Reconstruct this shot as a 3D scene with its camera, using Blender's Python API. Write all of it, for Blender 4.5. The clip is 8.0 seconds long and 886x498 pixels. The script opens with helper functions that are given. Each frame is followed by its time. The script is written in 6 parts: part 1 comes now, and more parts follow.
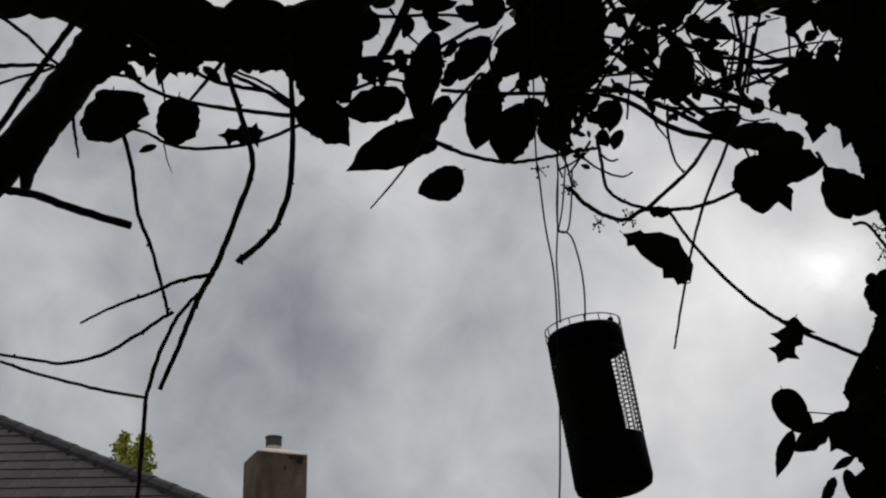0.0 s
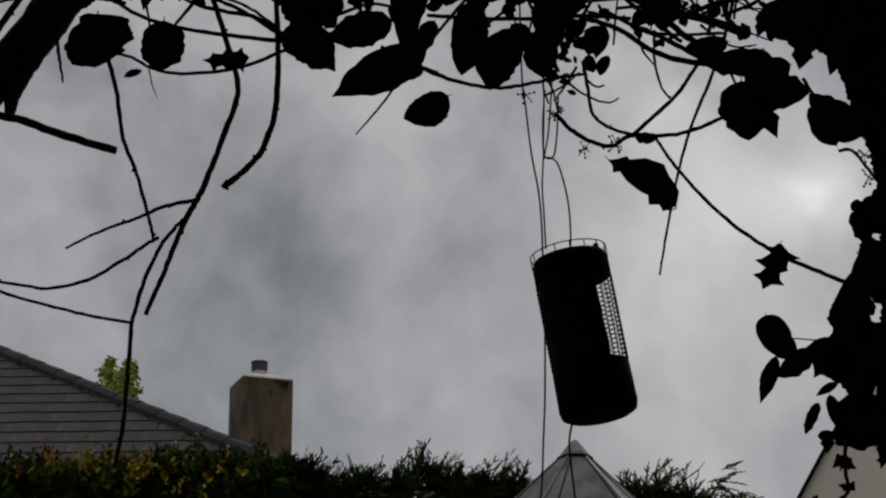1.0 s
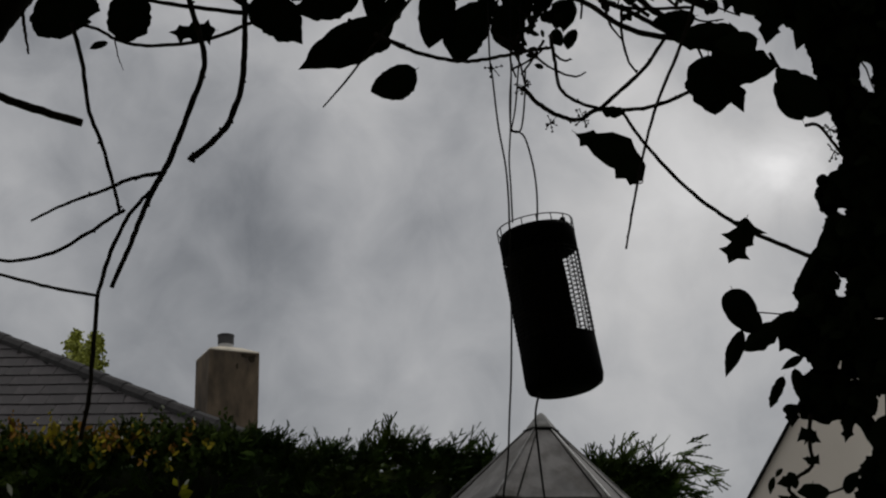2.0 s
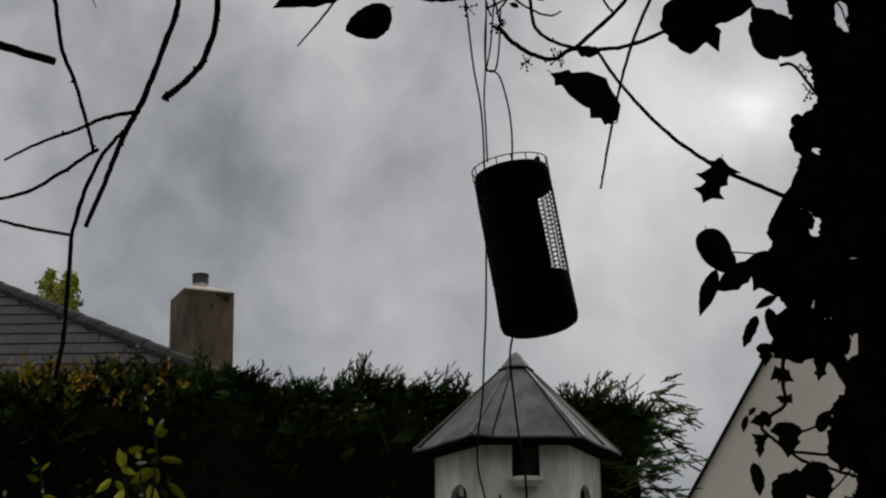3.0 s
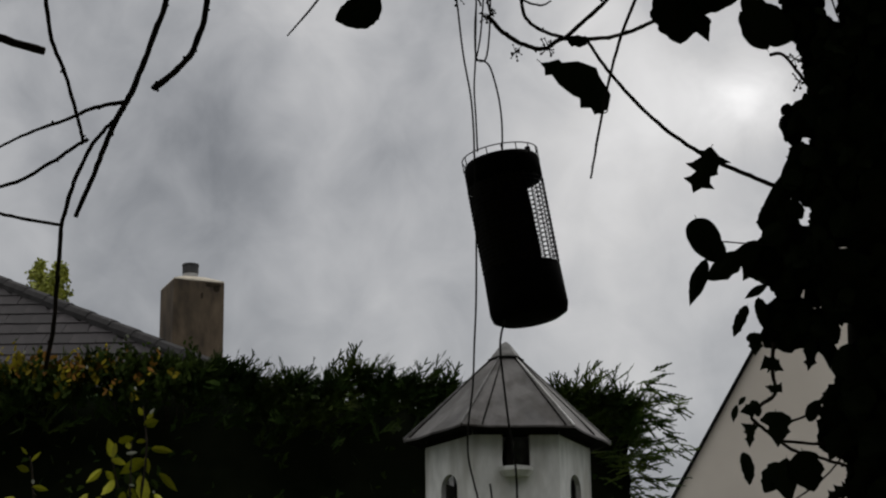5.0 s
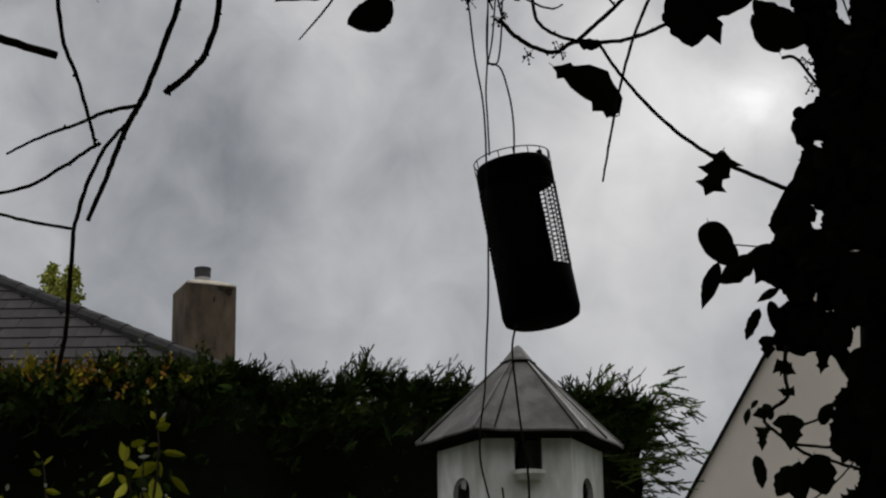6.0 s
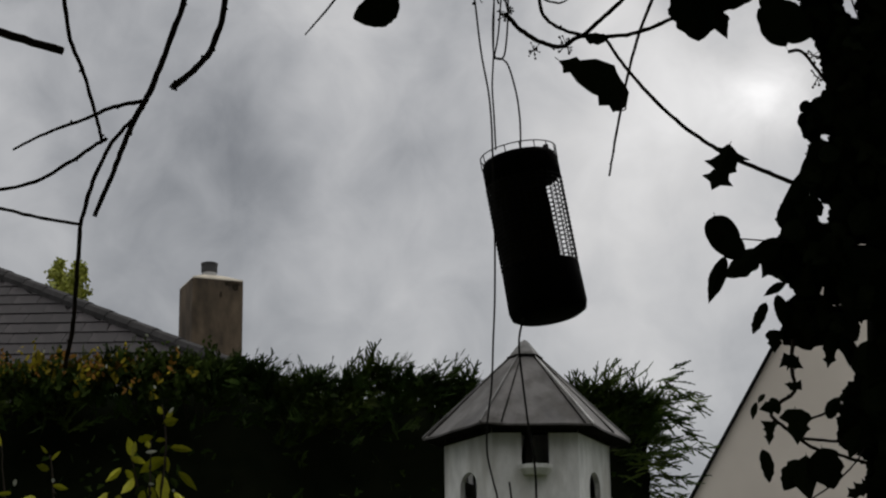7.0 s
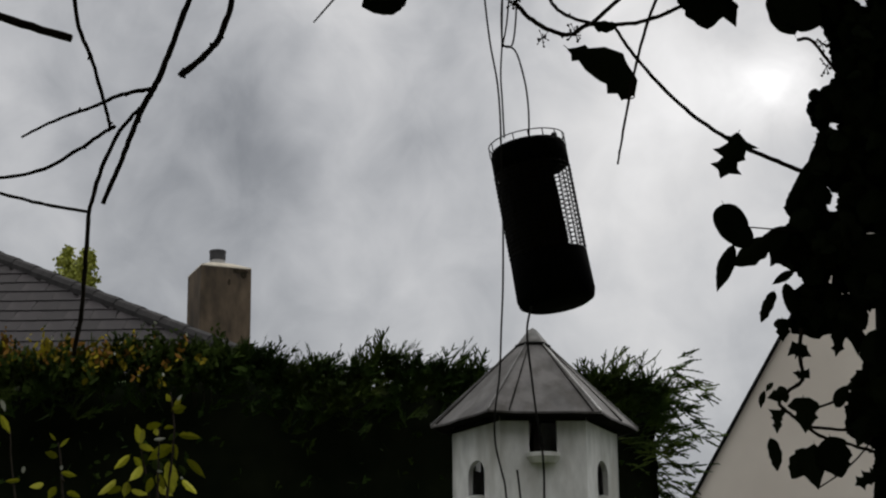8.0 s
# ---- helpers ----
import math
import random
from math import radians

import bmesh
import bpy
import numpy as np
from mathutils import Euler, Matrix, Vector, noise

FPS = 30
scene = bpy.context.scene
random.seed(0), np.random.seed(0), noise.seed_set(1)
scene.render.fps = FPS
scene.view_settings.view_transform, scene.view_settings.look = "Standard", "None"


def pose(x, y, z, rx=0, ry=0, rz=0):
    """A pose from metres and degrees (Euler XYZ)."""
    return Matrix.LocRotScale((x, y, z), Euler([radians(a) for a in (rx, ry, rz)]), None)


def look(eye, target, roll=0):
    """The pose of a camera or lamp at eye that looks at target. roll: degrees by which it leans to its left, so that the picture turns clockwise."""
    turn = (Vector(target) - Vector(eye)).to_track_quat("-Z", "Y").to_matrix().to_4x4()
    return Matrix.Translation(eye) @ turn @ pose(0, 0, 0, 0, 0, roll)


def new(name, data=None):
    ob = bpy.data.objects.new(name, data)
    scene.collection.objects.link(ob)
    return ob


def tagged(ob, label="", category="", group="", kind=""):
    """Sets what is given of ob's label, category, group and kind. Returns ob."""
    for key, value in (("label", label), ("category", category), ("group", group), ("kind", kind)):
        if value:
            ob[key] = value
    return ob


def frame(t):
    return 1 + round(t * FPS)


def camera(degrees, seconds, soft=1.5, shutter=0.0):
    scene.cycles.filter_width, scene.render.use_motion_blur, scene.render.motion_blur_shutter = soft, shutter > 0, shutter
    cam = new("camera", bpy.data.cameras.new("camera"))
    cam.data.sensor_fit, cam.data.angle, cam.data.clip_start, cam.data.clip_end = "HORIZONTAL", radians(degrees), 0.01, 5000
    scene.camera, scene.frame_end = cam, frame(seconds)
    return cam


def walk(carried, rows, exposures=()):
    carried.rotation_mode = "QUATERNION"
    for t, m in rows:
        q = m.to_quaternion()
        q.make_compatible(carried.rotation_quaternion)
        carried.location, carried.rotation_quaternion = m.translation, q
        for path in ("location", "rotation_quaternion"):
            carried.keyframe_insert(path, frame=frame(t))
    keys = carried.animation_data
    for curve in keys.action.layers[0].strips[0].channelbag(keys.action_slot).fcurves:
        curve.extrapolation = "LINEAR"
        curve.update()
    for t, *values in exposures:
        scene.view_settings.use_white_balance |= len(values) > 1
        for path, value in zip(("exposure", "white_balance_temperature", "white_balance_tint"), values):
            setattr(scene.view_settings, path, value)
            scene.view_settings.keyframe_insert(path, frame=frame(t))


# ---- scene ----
# A garden under an overcast sky: a hanging bird feeder among twigs and ivy, a dovecote, a conifer hedge and two houses.
cam = camera(25.0, 8.0, soft=2.2)
ROWS = [
    (0.0, pose(0, 0, 1.6, 111.138, 0.140, 2.526)),
    (0.1, pose(0, 0, 1.6, 110.683, 0.120, 2.510)),
    (0.2, pose(0, 0, 1.6, 110.411, 0.116, 2.440)),
    (0.3, pose(0, 0, 1.6, 110.155, 0.100, 2.409)),
    (0.4, pose(0, 0, 1.6, 109.932, 0.084, 2.378)),
    (0.5, pose(0, 0, 1.6, 109.835, 0.074, 2.329)),
    (0.7, pose(0, 0, 1.6, 109.529, 0.114, 2.242)),
    (0.8, pose(0, 0, 1.6, 109.400, 0.131, 2.206)),
    (1.0, pose(0, 0, 1.6, 109.010, 0.176, 2.102)),
    (1.2, pose(0, 0, 1.6, 108.656, 0.196, 1.960)),
    (2.3, pose(0, 0, 1.6, 107.797, 0.402, 0.851)),
    (2.4, pose(0, 0, 1.6, 107.093, 0.415, 0.769)),
    (2.5, pose(0, 0, 1.6, 106.885, 0.416, 0.729)),
    (2.7, pose(0, 0, 1.6, 106.702, 0.467, 0.617)),
    (3.0, pose(0, 0, 1.6, 106.507, 0.540, 0.458)),
    (3.5, pose(0, 0, 1.6, 106.243, 0.575, 0.273)),
    (4.0, pose(0, 0, 1.6, 106.101, 0.576, 0.166)),
    (4.5, pose(0, 0, 1.6, 106.182, 0.649, 0.164)),
    (4.7, pose(0, 0, 1.6, 106.196, 0.659, 0.165)),
    (5.8, pose(0, 0, 1.6, 106.290, 0.624, 0.470)),
    (6.0, pose(0, 0, 1.6, 106.316, 0.613, 0.542)),
    (6.5, pose(0, 0, 1.6, 106.344, 0.556, 0.570)),
    (7.0, pose(0, 0, 1.6, 106.166, 0.671, 0.755)),
    (7.2, pose(0, 0, 1.6, 106.013, 0.647, 0.800)),
    (7.5, pose(0, 0, 1.6, 105.914, 0.604, 0.890)),
    (8.0, pose(0, 0, 1.6, 105.824, 0.526, 0.958)),
]
EXPOSURES = [(0.0, 0.09), (0.5, -0.03), (1.0, -0.33), (2.3, -0.33), (2.6, -0.27), (3.0, -0.11), (4.0, -0.06), (4.7, -0.06), (6.0, -0.03), (7.0, 0.00), (7.5, 0.04), (8.0, 0.17)]
walk(cam, ROWS, EXPOSURES)

# ---- sky and light ----
SUN_ELEVATION, SUN_AZIMUTH = radians(48), radians(25)


def build_world():
    world = bpy.data.worlds.new("overcast_sky")
    scene.world = world
    world.use_nodes = True
    nt = world.node_tree
    nt.nodes.clear()
    N, K = nt.nodes.new, nt.links.new
    out, bg = N("ShaderNodeOutputWorld"), N("ShaderNodeBackground")
    K(bg.outputs[0], out.inputs[0])
    co = N("ShaderNodeTexCoord")

    def math_node(op, a, b=None, clamp=False):
        n = N("ShaderNodeMath")
        n.operation, n.use_clamp = op, clamp
        for i, v in enumerate((a, b)):
            if v is None:
                continue
            if isinstance(v, (int, float)):
                n.inputs[i].default_value = v
            else:
                K(v, n.inputs[i])
        return n.outputs[0]

    def cloud_noise(scale, detail, rough, shift, distort=0.0):
        mp, n = N("ShaderNodeMapping"), N("ShaderNodeTexNoise")
        mp.inputs["Location"].default_value = shift
        mp.inputs["Scale"].default_value = (1.0, 1.0, 0.95)
        K(co.outputs["Generated"], mp.inputs["Vector"])
        K(mp.outputs[0], n.inputs["Vector"])
        n.inputs["Scale"].default_value, n.inputs["Detail"].default_value = scale, detail
        n.inputs["Roughness"].default_value, n.inputs["Distortion"].default_value = rough, distort
        return n.outputs["Fac"]

    def brighter(direction, power):
        d = N("ShaderNodeVectorMath")
        d.operation = "DOT_PRODUCT"
        v = Vector(direction).normalized()
        d.inputs[1].default_value = v
        K(co.outputs["Generated"], d.inputs[0])
        return math_node("POWER", math_node("MAXIMUM", d.outputs["Value"], 0.0), power)

    big = cloud_noise(9.0, 3.0, 0.5, (1.3, 0.4, 2.1), 0.12)
    fine = cloud_noise(26.0, 5.0, 0.55, (4.2, 7.7, 0.3), 0.4)
    sep = N("ShaderNodeSeparateXYZ")
    K(co.outputs["Generated"], sep.inputs[0])
    up = math_node("MAXIMUM", sep.outputs["Z"], 0.0)
    base = math_node("ADD", math_node("MULTIPLY", big, 0.56), math_node("MULTIPLY", fine, 0.23))
    base = math_node("ADD", base, -0.09)
    thin = math_node("MULTIPLY", brighter(THIN_CLOUD, 190.0), 0.20)
    base = math_node("ADD", base, thin)
    gap = math_node("MULTIPLY", brighter(CLOUD_GAP, 5000.0), math_node("MULTIPLY", fine, 0.45))
    base = math_node("ADD", base, gap)
    zenith = math_node("ADD", math_node("MULTIPLY", math_node("POWER", up, 2.5), 4.5), 0.905)
    base = math_node("MULTIPLY", base, zenith)
    tone = N("ShaderNodeMix")
    tone.data_type, tone.blend_type = "RGBA", "MULTIPLY"
    tone.inputs["Factor"].default_value = 1.0
    shade = N("ShaderNodeMix")
    shade.data_type = "RGBA"
    shade.inputs["A"].default_value = (0.945, 0.985, 1.06, 1)
    shade.inputs["B"].default_value = (1.015, 1.0, 0.99, 1)
    K(math_node("MULTIPLY", base, 1.7, True), shade.inputs["Factor"])
    K(shade.outputs["Result"], tone.inputs["A"])
    K(base, tone.inputs["B"])
    sky = N("ShaderNodeTexSky")
    sky.sky_type, sky.sun_disc = "NISHITA", False
    sky.sun_elevation, sky.sun_rotation = SUN_ELEVATION, SUN_AZIMUTH
    mix = N("ShaderNodeMix")
    mix.data_type, mix.blend_type = "RGBA", "ADD"
    mix.inputs["Factor"].default_value = 0.006
    K(tone.outputs["Result"], mix.inputs["A"])
    K(sky.outputs[0], mix.inputs["B"])
    K(mix.outputs["Result"], bg.inputs["Color"])
    bg.inputs["Strength"].default_value = 1.0


THIN_CLOUD = (0.122, 1.0, 0.320)
CLOUD_GAP = (0.165, 1.0, 0.372)
build_world()

sun = new("sun", bpy.data.lights.new("sun", "SUN"))
sun.data.energy, sun.data.angle, sun.data.color = 0.5, radians(25), (1.0, 0.97, 0.92)
sun.matrix_world = look((4 * math.sin(SUN_AZIMUTH) * 5, 20 * math.cos(SUN_AZIMUTH), 22), (0, 0, 0))

# ---- materials ----


def surface(name, c1, c2, scale=8.0, rough=0.8, bump=0.2, metal=0.0, stain=None, stain_scale=1.2, stain_amount=0.5, stretch=(1, 1, 1), vary=0.0, spec=0.4):
    """Two tones of grain, a larger stain, fine relief and, where asked, a change of tone from piece to piece."""
    m = bpy.data.materials.new(name)
    m.use_nodes = True
    nt = m.node_tree
    N, K = nt.nodes.new, nt.links.new
    b = nt.nodes["Principled BSDF"]
    b.inputs["Metallic"].default_value = metal
    b.inputs["Specular IOR Level"].default_value = spec
    co, mp = N("ShaderNodeTexCoord"), N("ShaderNodeMapping")
    mp.inputs["Scale"].default_value = stretch
    K(co.outputs["Object"], mp.inputs[0])

    def noise_tex(s, d):
        n = N("ShaderNodeTexNoise")
        n.inputs["Scale"].default_value, n.inputs["Detail"].default_value = s, d
        K(mp.outputs[0], n.inputs["Vector"])
        return n.outputs["Fac"]

    def mixed(f, a, bb):
        n = N("ShaderNodeMix")
        n.data_type = "RGBA"
        for key, v in (("Factor", f), ("A", a), ("B", bb)):
            if isinstance(v, (tuple, float)):
                n.inputs[key].default_value = (*v, 1) if isinstance(v, tuple) else v
            else:
                K(v, n.inputs[key])
        return n.outputs["Result"]

    def ramp(f, lo, hi):
        n = N("ShaderNodeMapRange")
        n.inputs["From Min"].default_value, n.inputs["From Max"].default_value = lo, hi
        K(f, n.inputs["Value"])
        return n.outputs["Result"]

    grain = noise_tex(scale, 6.0)
    col = mixed(ramp(grain, 0.3, 0.7), c1, c2)
    if stain:
        big = noise_tex(stain_scale, 4.0)
        k = N("ShaderNodeMath")
        k.operation = "MULTIPLY"
        k.inputs[1].default_value = stain_amount
        K(ramp(big, 0.45, 0.7), k.inputs[0])
        col = mixed(k.outputs[0], col, stain)
    if vary:
        oi, geo, hsv = N("ShaderNodeObjectInfo"), N("ShaderNodeNewGeometry"), N("ShaderNodeHueSaturation")
        add = N("ShaderNodeMath")
        add.operation = "ADD"
        K(oi.outputs["Random"], add.inputs[0])
        K(geo.outputs["Random Per Island"], add.inputs[1])
        fr = N("ShaderNodeMath")
        fr.operation = "FRACT"
        K(add.outputs[0], fr.inputs[0])
        mr = N("ShaderNodeMapRange")
        mr.inputs["To Min"].default_value, mr.inputs["To Max"].default_value = 1 - vary, 1 + vary
        K(fr.outputs[0], mr.inputs["Value"])
        K(mr.outputs[0], hsv.inputs["Value"])
        K(col, hsv.inputs["Color"])
        col = hsv.outputs["Color"]
    K(col, b.inputs["Base Color"])
    rr = N("ShaderNodeMapRange")
    rr.inputs["To Min"].default_value, rr.inputs["To Max"].default_value = max(rough - 0.1, 0.05), min(rough + 0.1, 1)
    K(grain, rr.inputs["Value"])
    K(rr.outputs[0], b.inputs["Roughness"])
    if bump:
        bp = N("ShaderNodeBump")
        bp.inputs["Strength"].default_value, bp.inputs["Distance"].default_value = bump, 0.01
        K(grain, bp.inputs["Height"])
        K(bp.outputs[0], b.inputs["Normal"])
    return m


BARK = surface("bark", (0.014, 0.012, 0.010), (0.034, 0.029, 0.024), 30, 0.95, 0.6, stain=(0.025, 0.032, 0.018), stain_scale=3, stretch=(1, 1, 0.3), spec=0.1)
TWIG = surface("twig_bark", (0.02, 0.016, 0.012), (0.045, 0.036, 0.027), 60, 0.95, 0.4, spec=0.1)
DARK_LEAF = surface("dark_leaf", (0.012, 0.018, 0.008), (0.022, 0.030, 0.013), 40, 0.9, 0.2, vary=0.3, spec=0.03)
CROWN_LEAF = surface("crown_leaf", (0.02, 0.035, 0.012), (0.04, 0.06, 0.02), 30, 0.8, 0.0, vary=0.3, spec=0.15)
HEDGE_LEAF = surface("conifer_spray", (0.015, 0.034, 0.007), (0.044, 0.078, 0.013), 6, 0.95, 0.0, stain=(0.09, 0.11, 0.015), stain_scale=3.5, stain_amount=0.55, vary=0.35, spec=0.15)
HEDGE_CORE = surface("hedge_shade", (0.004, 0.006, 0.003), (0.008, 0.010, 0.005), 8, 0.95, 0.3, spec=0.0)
GOLD_LEAF = surface("gold_leaf", (0.15, 0.12, 0.007), (0.23, 0.185, 0.012), 20, 0.8, 0.1, vary=0.4, spec=0.1)
GREEN_LEAF = surface("shrub_green_leaf", (0.014, 0.026, 0.004), (0.034, 0.050, 0.008), 20, 0.85, 0.1, vary=0.4, spec=0.06)
RUSSET_LEAF = surface("russet_leaf", (0.125, 0.060, 0.010), (0.18, 0.090, 0.014), 20, 0.8, 0.1, vary=0.3, spec=0.1)
PALE_AND_GLINT_LEAF = surface("pale_leaf", (0.46, 0.48, 0.38), (0.60, 0.61, 0.52), 20, 0.6, 0.1, vary=0.2)
SHRUB_LEAF = surface("shrub_leaf", (0.34, 0.335, 0.014), (0.50, 0.49, 0.026), 30, 0.55, 0.15, stain=(0.10, 0.13, 0.015), stain_scale=9, vary=0.4, spec=0.15)
TREE_LEAF = surface("far_tree_leaf", (0.17, 0.20, 0.015), (0.27, 0.28, 0.03), 8, 0.6, 0.0, vary=0.3)
WHITE_PAINT = surface("weathered_white_paint", (0.60, 0.605, 0.59), (0.82, 0.82, 0.81), 26, 0.7, 0.4, stain=(0.33, 0.32, 0.28), stain_scale=9, stain_amount=0.65, stretch=(1, 1, 0.4), spec=0.2)
ROOF_FELT = surface("weathered_grey_board", (0.026, 0.024, 0.023), (0.125, 0.118, 0.114), 7, 0.6, 0.5, spec=0.3, stain=(0.022, 0.018, 0.012), stain_scale=11, stain_amount=0.9, stretch=(1.3, 1.3, 0.7), vary=0.25)
CAP_METAL = surface("dull_zinc", (0.11, 0.11, 0.108), (0.20, 0.198, 0.19), 30, 0.6, 0.2, spec=0.3, stain=(0.06, 0.055, 0.045), stain_scale=14)
# near black, for board edges and for the shade under the eaves
EDGE_AND_SHADE = surface("dark_board_edge", (0.010, 0.010, 0.009), (0.022, 0.021, 0.019), 25, 0.95, 0.3, spec=0.0)
INSIDE_SHADE = surface("dark_interior", (0.010, 0.009, 0.008), (0.018, 0.016, 0.014), 12, 0.95, 0.1, spec=0.0)
SLATE = surface("grey_slate", (0.010, 0.0085, 0.0092), (0.027, 0.023, 0.0245), 7, 0.78, 0.3, spec=0.16, stain=(0.046, 0.040, 0.041), stain_scale=2.4, stain_amount=0.9, stretch=(1.2, 0.45, 0.45), vary=0.28)
HIP_TILE = surface("grey_hip_tile", (0.026, 0.025, 0.025), (0.046, 0.044, 0.044), 9, 0.85, 0.3, spec=0.1, vary=0.15)
PLASTER_GREY = surface("stained_cement_plaster", (0.060, 0.044, 0.028), (0.150, 0.112, 0.074), 9, 0.9, 0.8, stain=(0.018, 0.015, 0.010), stain_scale=2.6, stain_amount=0.95, stretch=(1, 1, 0.45))
SOOT = surface("soot_and_lichen", (0.016, 0.014, 0.010), (0.060, 0.047, 0.032), 18, 0.95, 0.5, spec=0.05)
MORTAR = surface("pale_mortar", (0.40, 0.36, 0.29), (0.52, 0.47, 0.38), 12, 0.9, 0.4)
POT = surface("weathered_clay_pot", (0.035, 0.035, 0.037), (0.07, 0.07, 0.073), 10, 0.8, 0.2)
POT_PALE = surface("pale_pot_band", (0.36, 0.36, 0.36), (0.46, 0.46, 0.46), 10, 0.8, 0.2)
WALL_CREAM = surface("cream_plaster", (0.66, 0.60, 0.535), (0.75, 0.69, 0.615), 3, 0.9, 0.25, stain=(0.56, 0.50, 0.44), stain_scale=0.5, stain_amount=0.6)
BARGE = surface("black_bargeboard", (0.006, 0.006, 0.006), (0.012, 0.012, 0.012), 10, 0.9, 0.1, spec=0.0)
BLACK_METAL = surface("black_powder_coat", (0.004, 0.004, 0.004), (0.008, 0.008, 0.008), 60, 0.85, 0.1, spec=0.03)
WIRE = surface("dark_steel_wire", (0.010, 0.010, 0.010), (0.02, 0.02, 0.02), 80, 0.7, 0.1, metal=0.3, spec=0.1)
CORD = surface("dark_cord", (0.02, 0.02, 0.018), (0.035, 0.033, 0.03), 200, 0.9, 0.3, spec=0.1)
MESH_FILLER = surface("dark_seed", (0.008, 0.007, 0.005), (0.02, 0.016, 0.012), 160, 0.9, 0.5, spec=0.1)
GRASS = surface("lawn", (0.04, 0.055, 0.022), (0.065, 0.08, 0.036), 20, 0.95, 0.4, stain=(0.07, 0.07, 0.03), stain_scale=0.4, spec=0.1)
BRICK_DARK = surface("shaded_brick", (0.10, 0.06, 0.045), (0.16, 0.10, 0.075), 9, 0.9, 0.4, stain=(0.06, 0.045, 0.04), stain_scale=1.0)

# ---- mesh helpers ----


def part(name, bm, material, parent=None, label="", smooth=False):
    me = bpy.data.meshes.new(name)
    bm.normal_update()
    bm.to_mesh(me)
    bm.free()
    if smooth:
        me.polygons.foreach_set("use_smooth", [True] * len(me.polygons))
    me.materials.append(material)
    ob = new(name, me)
    if parent:
        ob.parent = parent
        ob.matrix_parent_inverse = parent.matrix_world.inverted()
    if label:
        tagged(ob, label)
    return ob


def sheet(name, verts, faces, material, parent=None, label="", kind=""):
    me = bpy.data.meshes.new(name)
    me.from_pydata(verts, [], faces)
    me.materials.append(material)
    ob = new(name, me)
    if parent:
        ob.parent = parent
        ob.matrix_parent_inverse = parent.matrix_world.inverted()
    return tagged(ob, label, "", "", kind)


def empty(name, at, label, category, group="", kind=""):
    ob = new(name)
    ob.location = at
    ob.empty_display_size = 0.1
    ob.matrix_world = Matrix.Translation(at)
    return tagged(ob, label, category, group, kind)


def box(bm, lo, hi, bevel=0.0):
    r = bmesh.ops.create_cube(bm, size=1.0)
    lo, hi = Vector(lo), Vector(hi)
    for v in r["verts"]:
        v.co = Vector([(lo[i] + hi[i]) / 2 + v.co[i] * (hi[i] - lo[i]) for i in range(3)])
    if bevel:
        es = list({e for v in r["verts"] for e in v.link_edges})
        bmesh.ops.bevel(bm, geom=es, offset=bevel, segments=2, affect="EDGES", profile=0.5)


def smooth_line(pts, steps=5):
    """A Catmull-Rom line through the points."""
    p = [Vector(q) for q in pts]
    if len(p) < 3:
        return [p[0].lerp(p[-1], i / steps) for i in range(steps + 1)]
    p = [2 * p[0] - p[1]] + p + [2 * p[-1] - p[-2]]
    out = []
    for i in range(1, len(p) - 2):
        for k in range(steps):
            t = k / steps
            a, b, c, d = p[i - 1], p[i], p[i + 1], p[i + 2]
            out.append(0.5 * ((2 * b) + (c - a) * t + (2 * a - 5 * b + 4 * c - d) * t * t + (3 * b - a - 3 * c + d) * t ** 3))
    return out + [p[-2]]


def tube(bm, line, r0, r1, sides=7, rough=0.0, seed=0, closed=False):
    rng = random.Random(seed)
    rings = []
    n = len(line)
    for i, c in enumerate(line):
        if closed:
            d = (line[(i + 1) % n] - line[i - 1]).normalized()
        else:
            d = (line[min(i + 1, n - 1)] - line[max(i - 1, 0)]).normalized()
        a = d.cross(Vector((0.13, 0.95, 0.28))).normalized()
        b = d.cross(a)
        r = r0 + (r1 - r0) * i / max(n - 1, 1)
        r *= 1 + rough * (rng.random() - 0.4)
        rings.append([bm.verts.new(c + (a * math.cos(k * math.tau / sides) + b * math.sin(k * math.tau / sides)) * r) for k in range(sides)])
    pairs = list(zip(rings, rings[1:])) + ([(rings[-1], rings[0])] if closed else [])
    for p, q in pairs:
        for k in range(sides):
            bm.faces.new((p[k], p[(k + 1) % sides], q[(k + 1) % sides], q[k]))
    if not closed:
        bm.faces.new(rings[0][::-1])
        bm.faces.new(rings[-1])


def lathe(bm, profile, segments=48, cap=True):
    """Turns (radius, height) pairs round z."""
    rings = [[bm.verts.new((r * math.cos(k * math.tau / segments), r * math.sin(k * math.tau / segments), z)) for k in range(segments)] for r, z in profile]
    for p, q in zip(rings, rings[1:]):
        for k in range(segments):
            bm.faces.new((p[k], p[(k + 1) % segments], q[(k + 1) % segments], q[k]))
    if cap:
        bm.faces.new(rings[0][::-1])
        bm.faces.new(rings[-1])


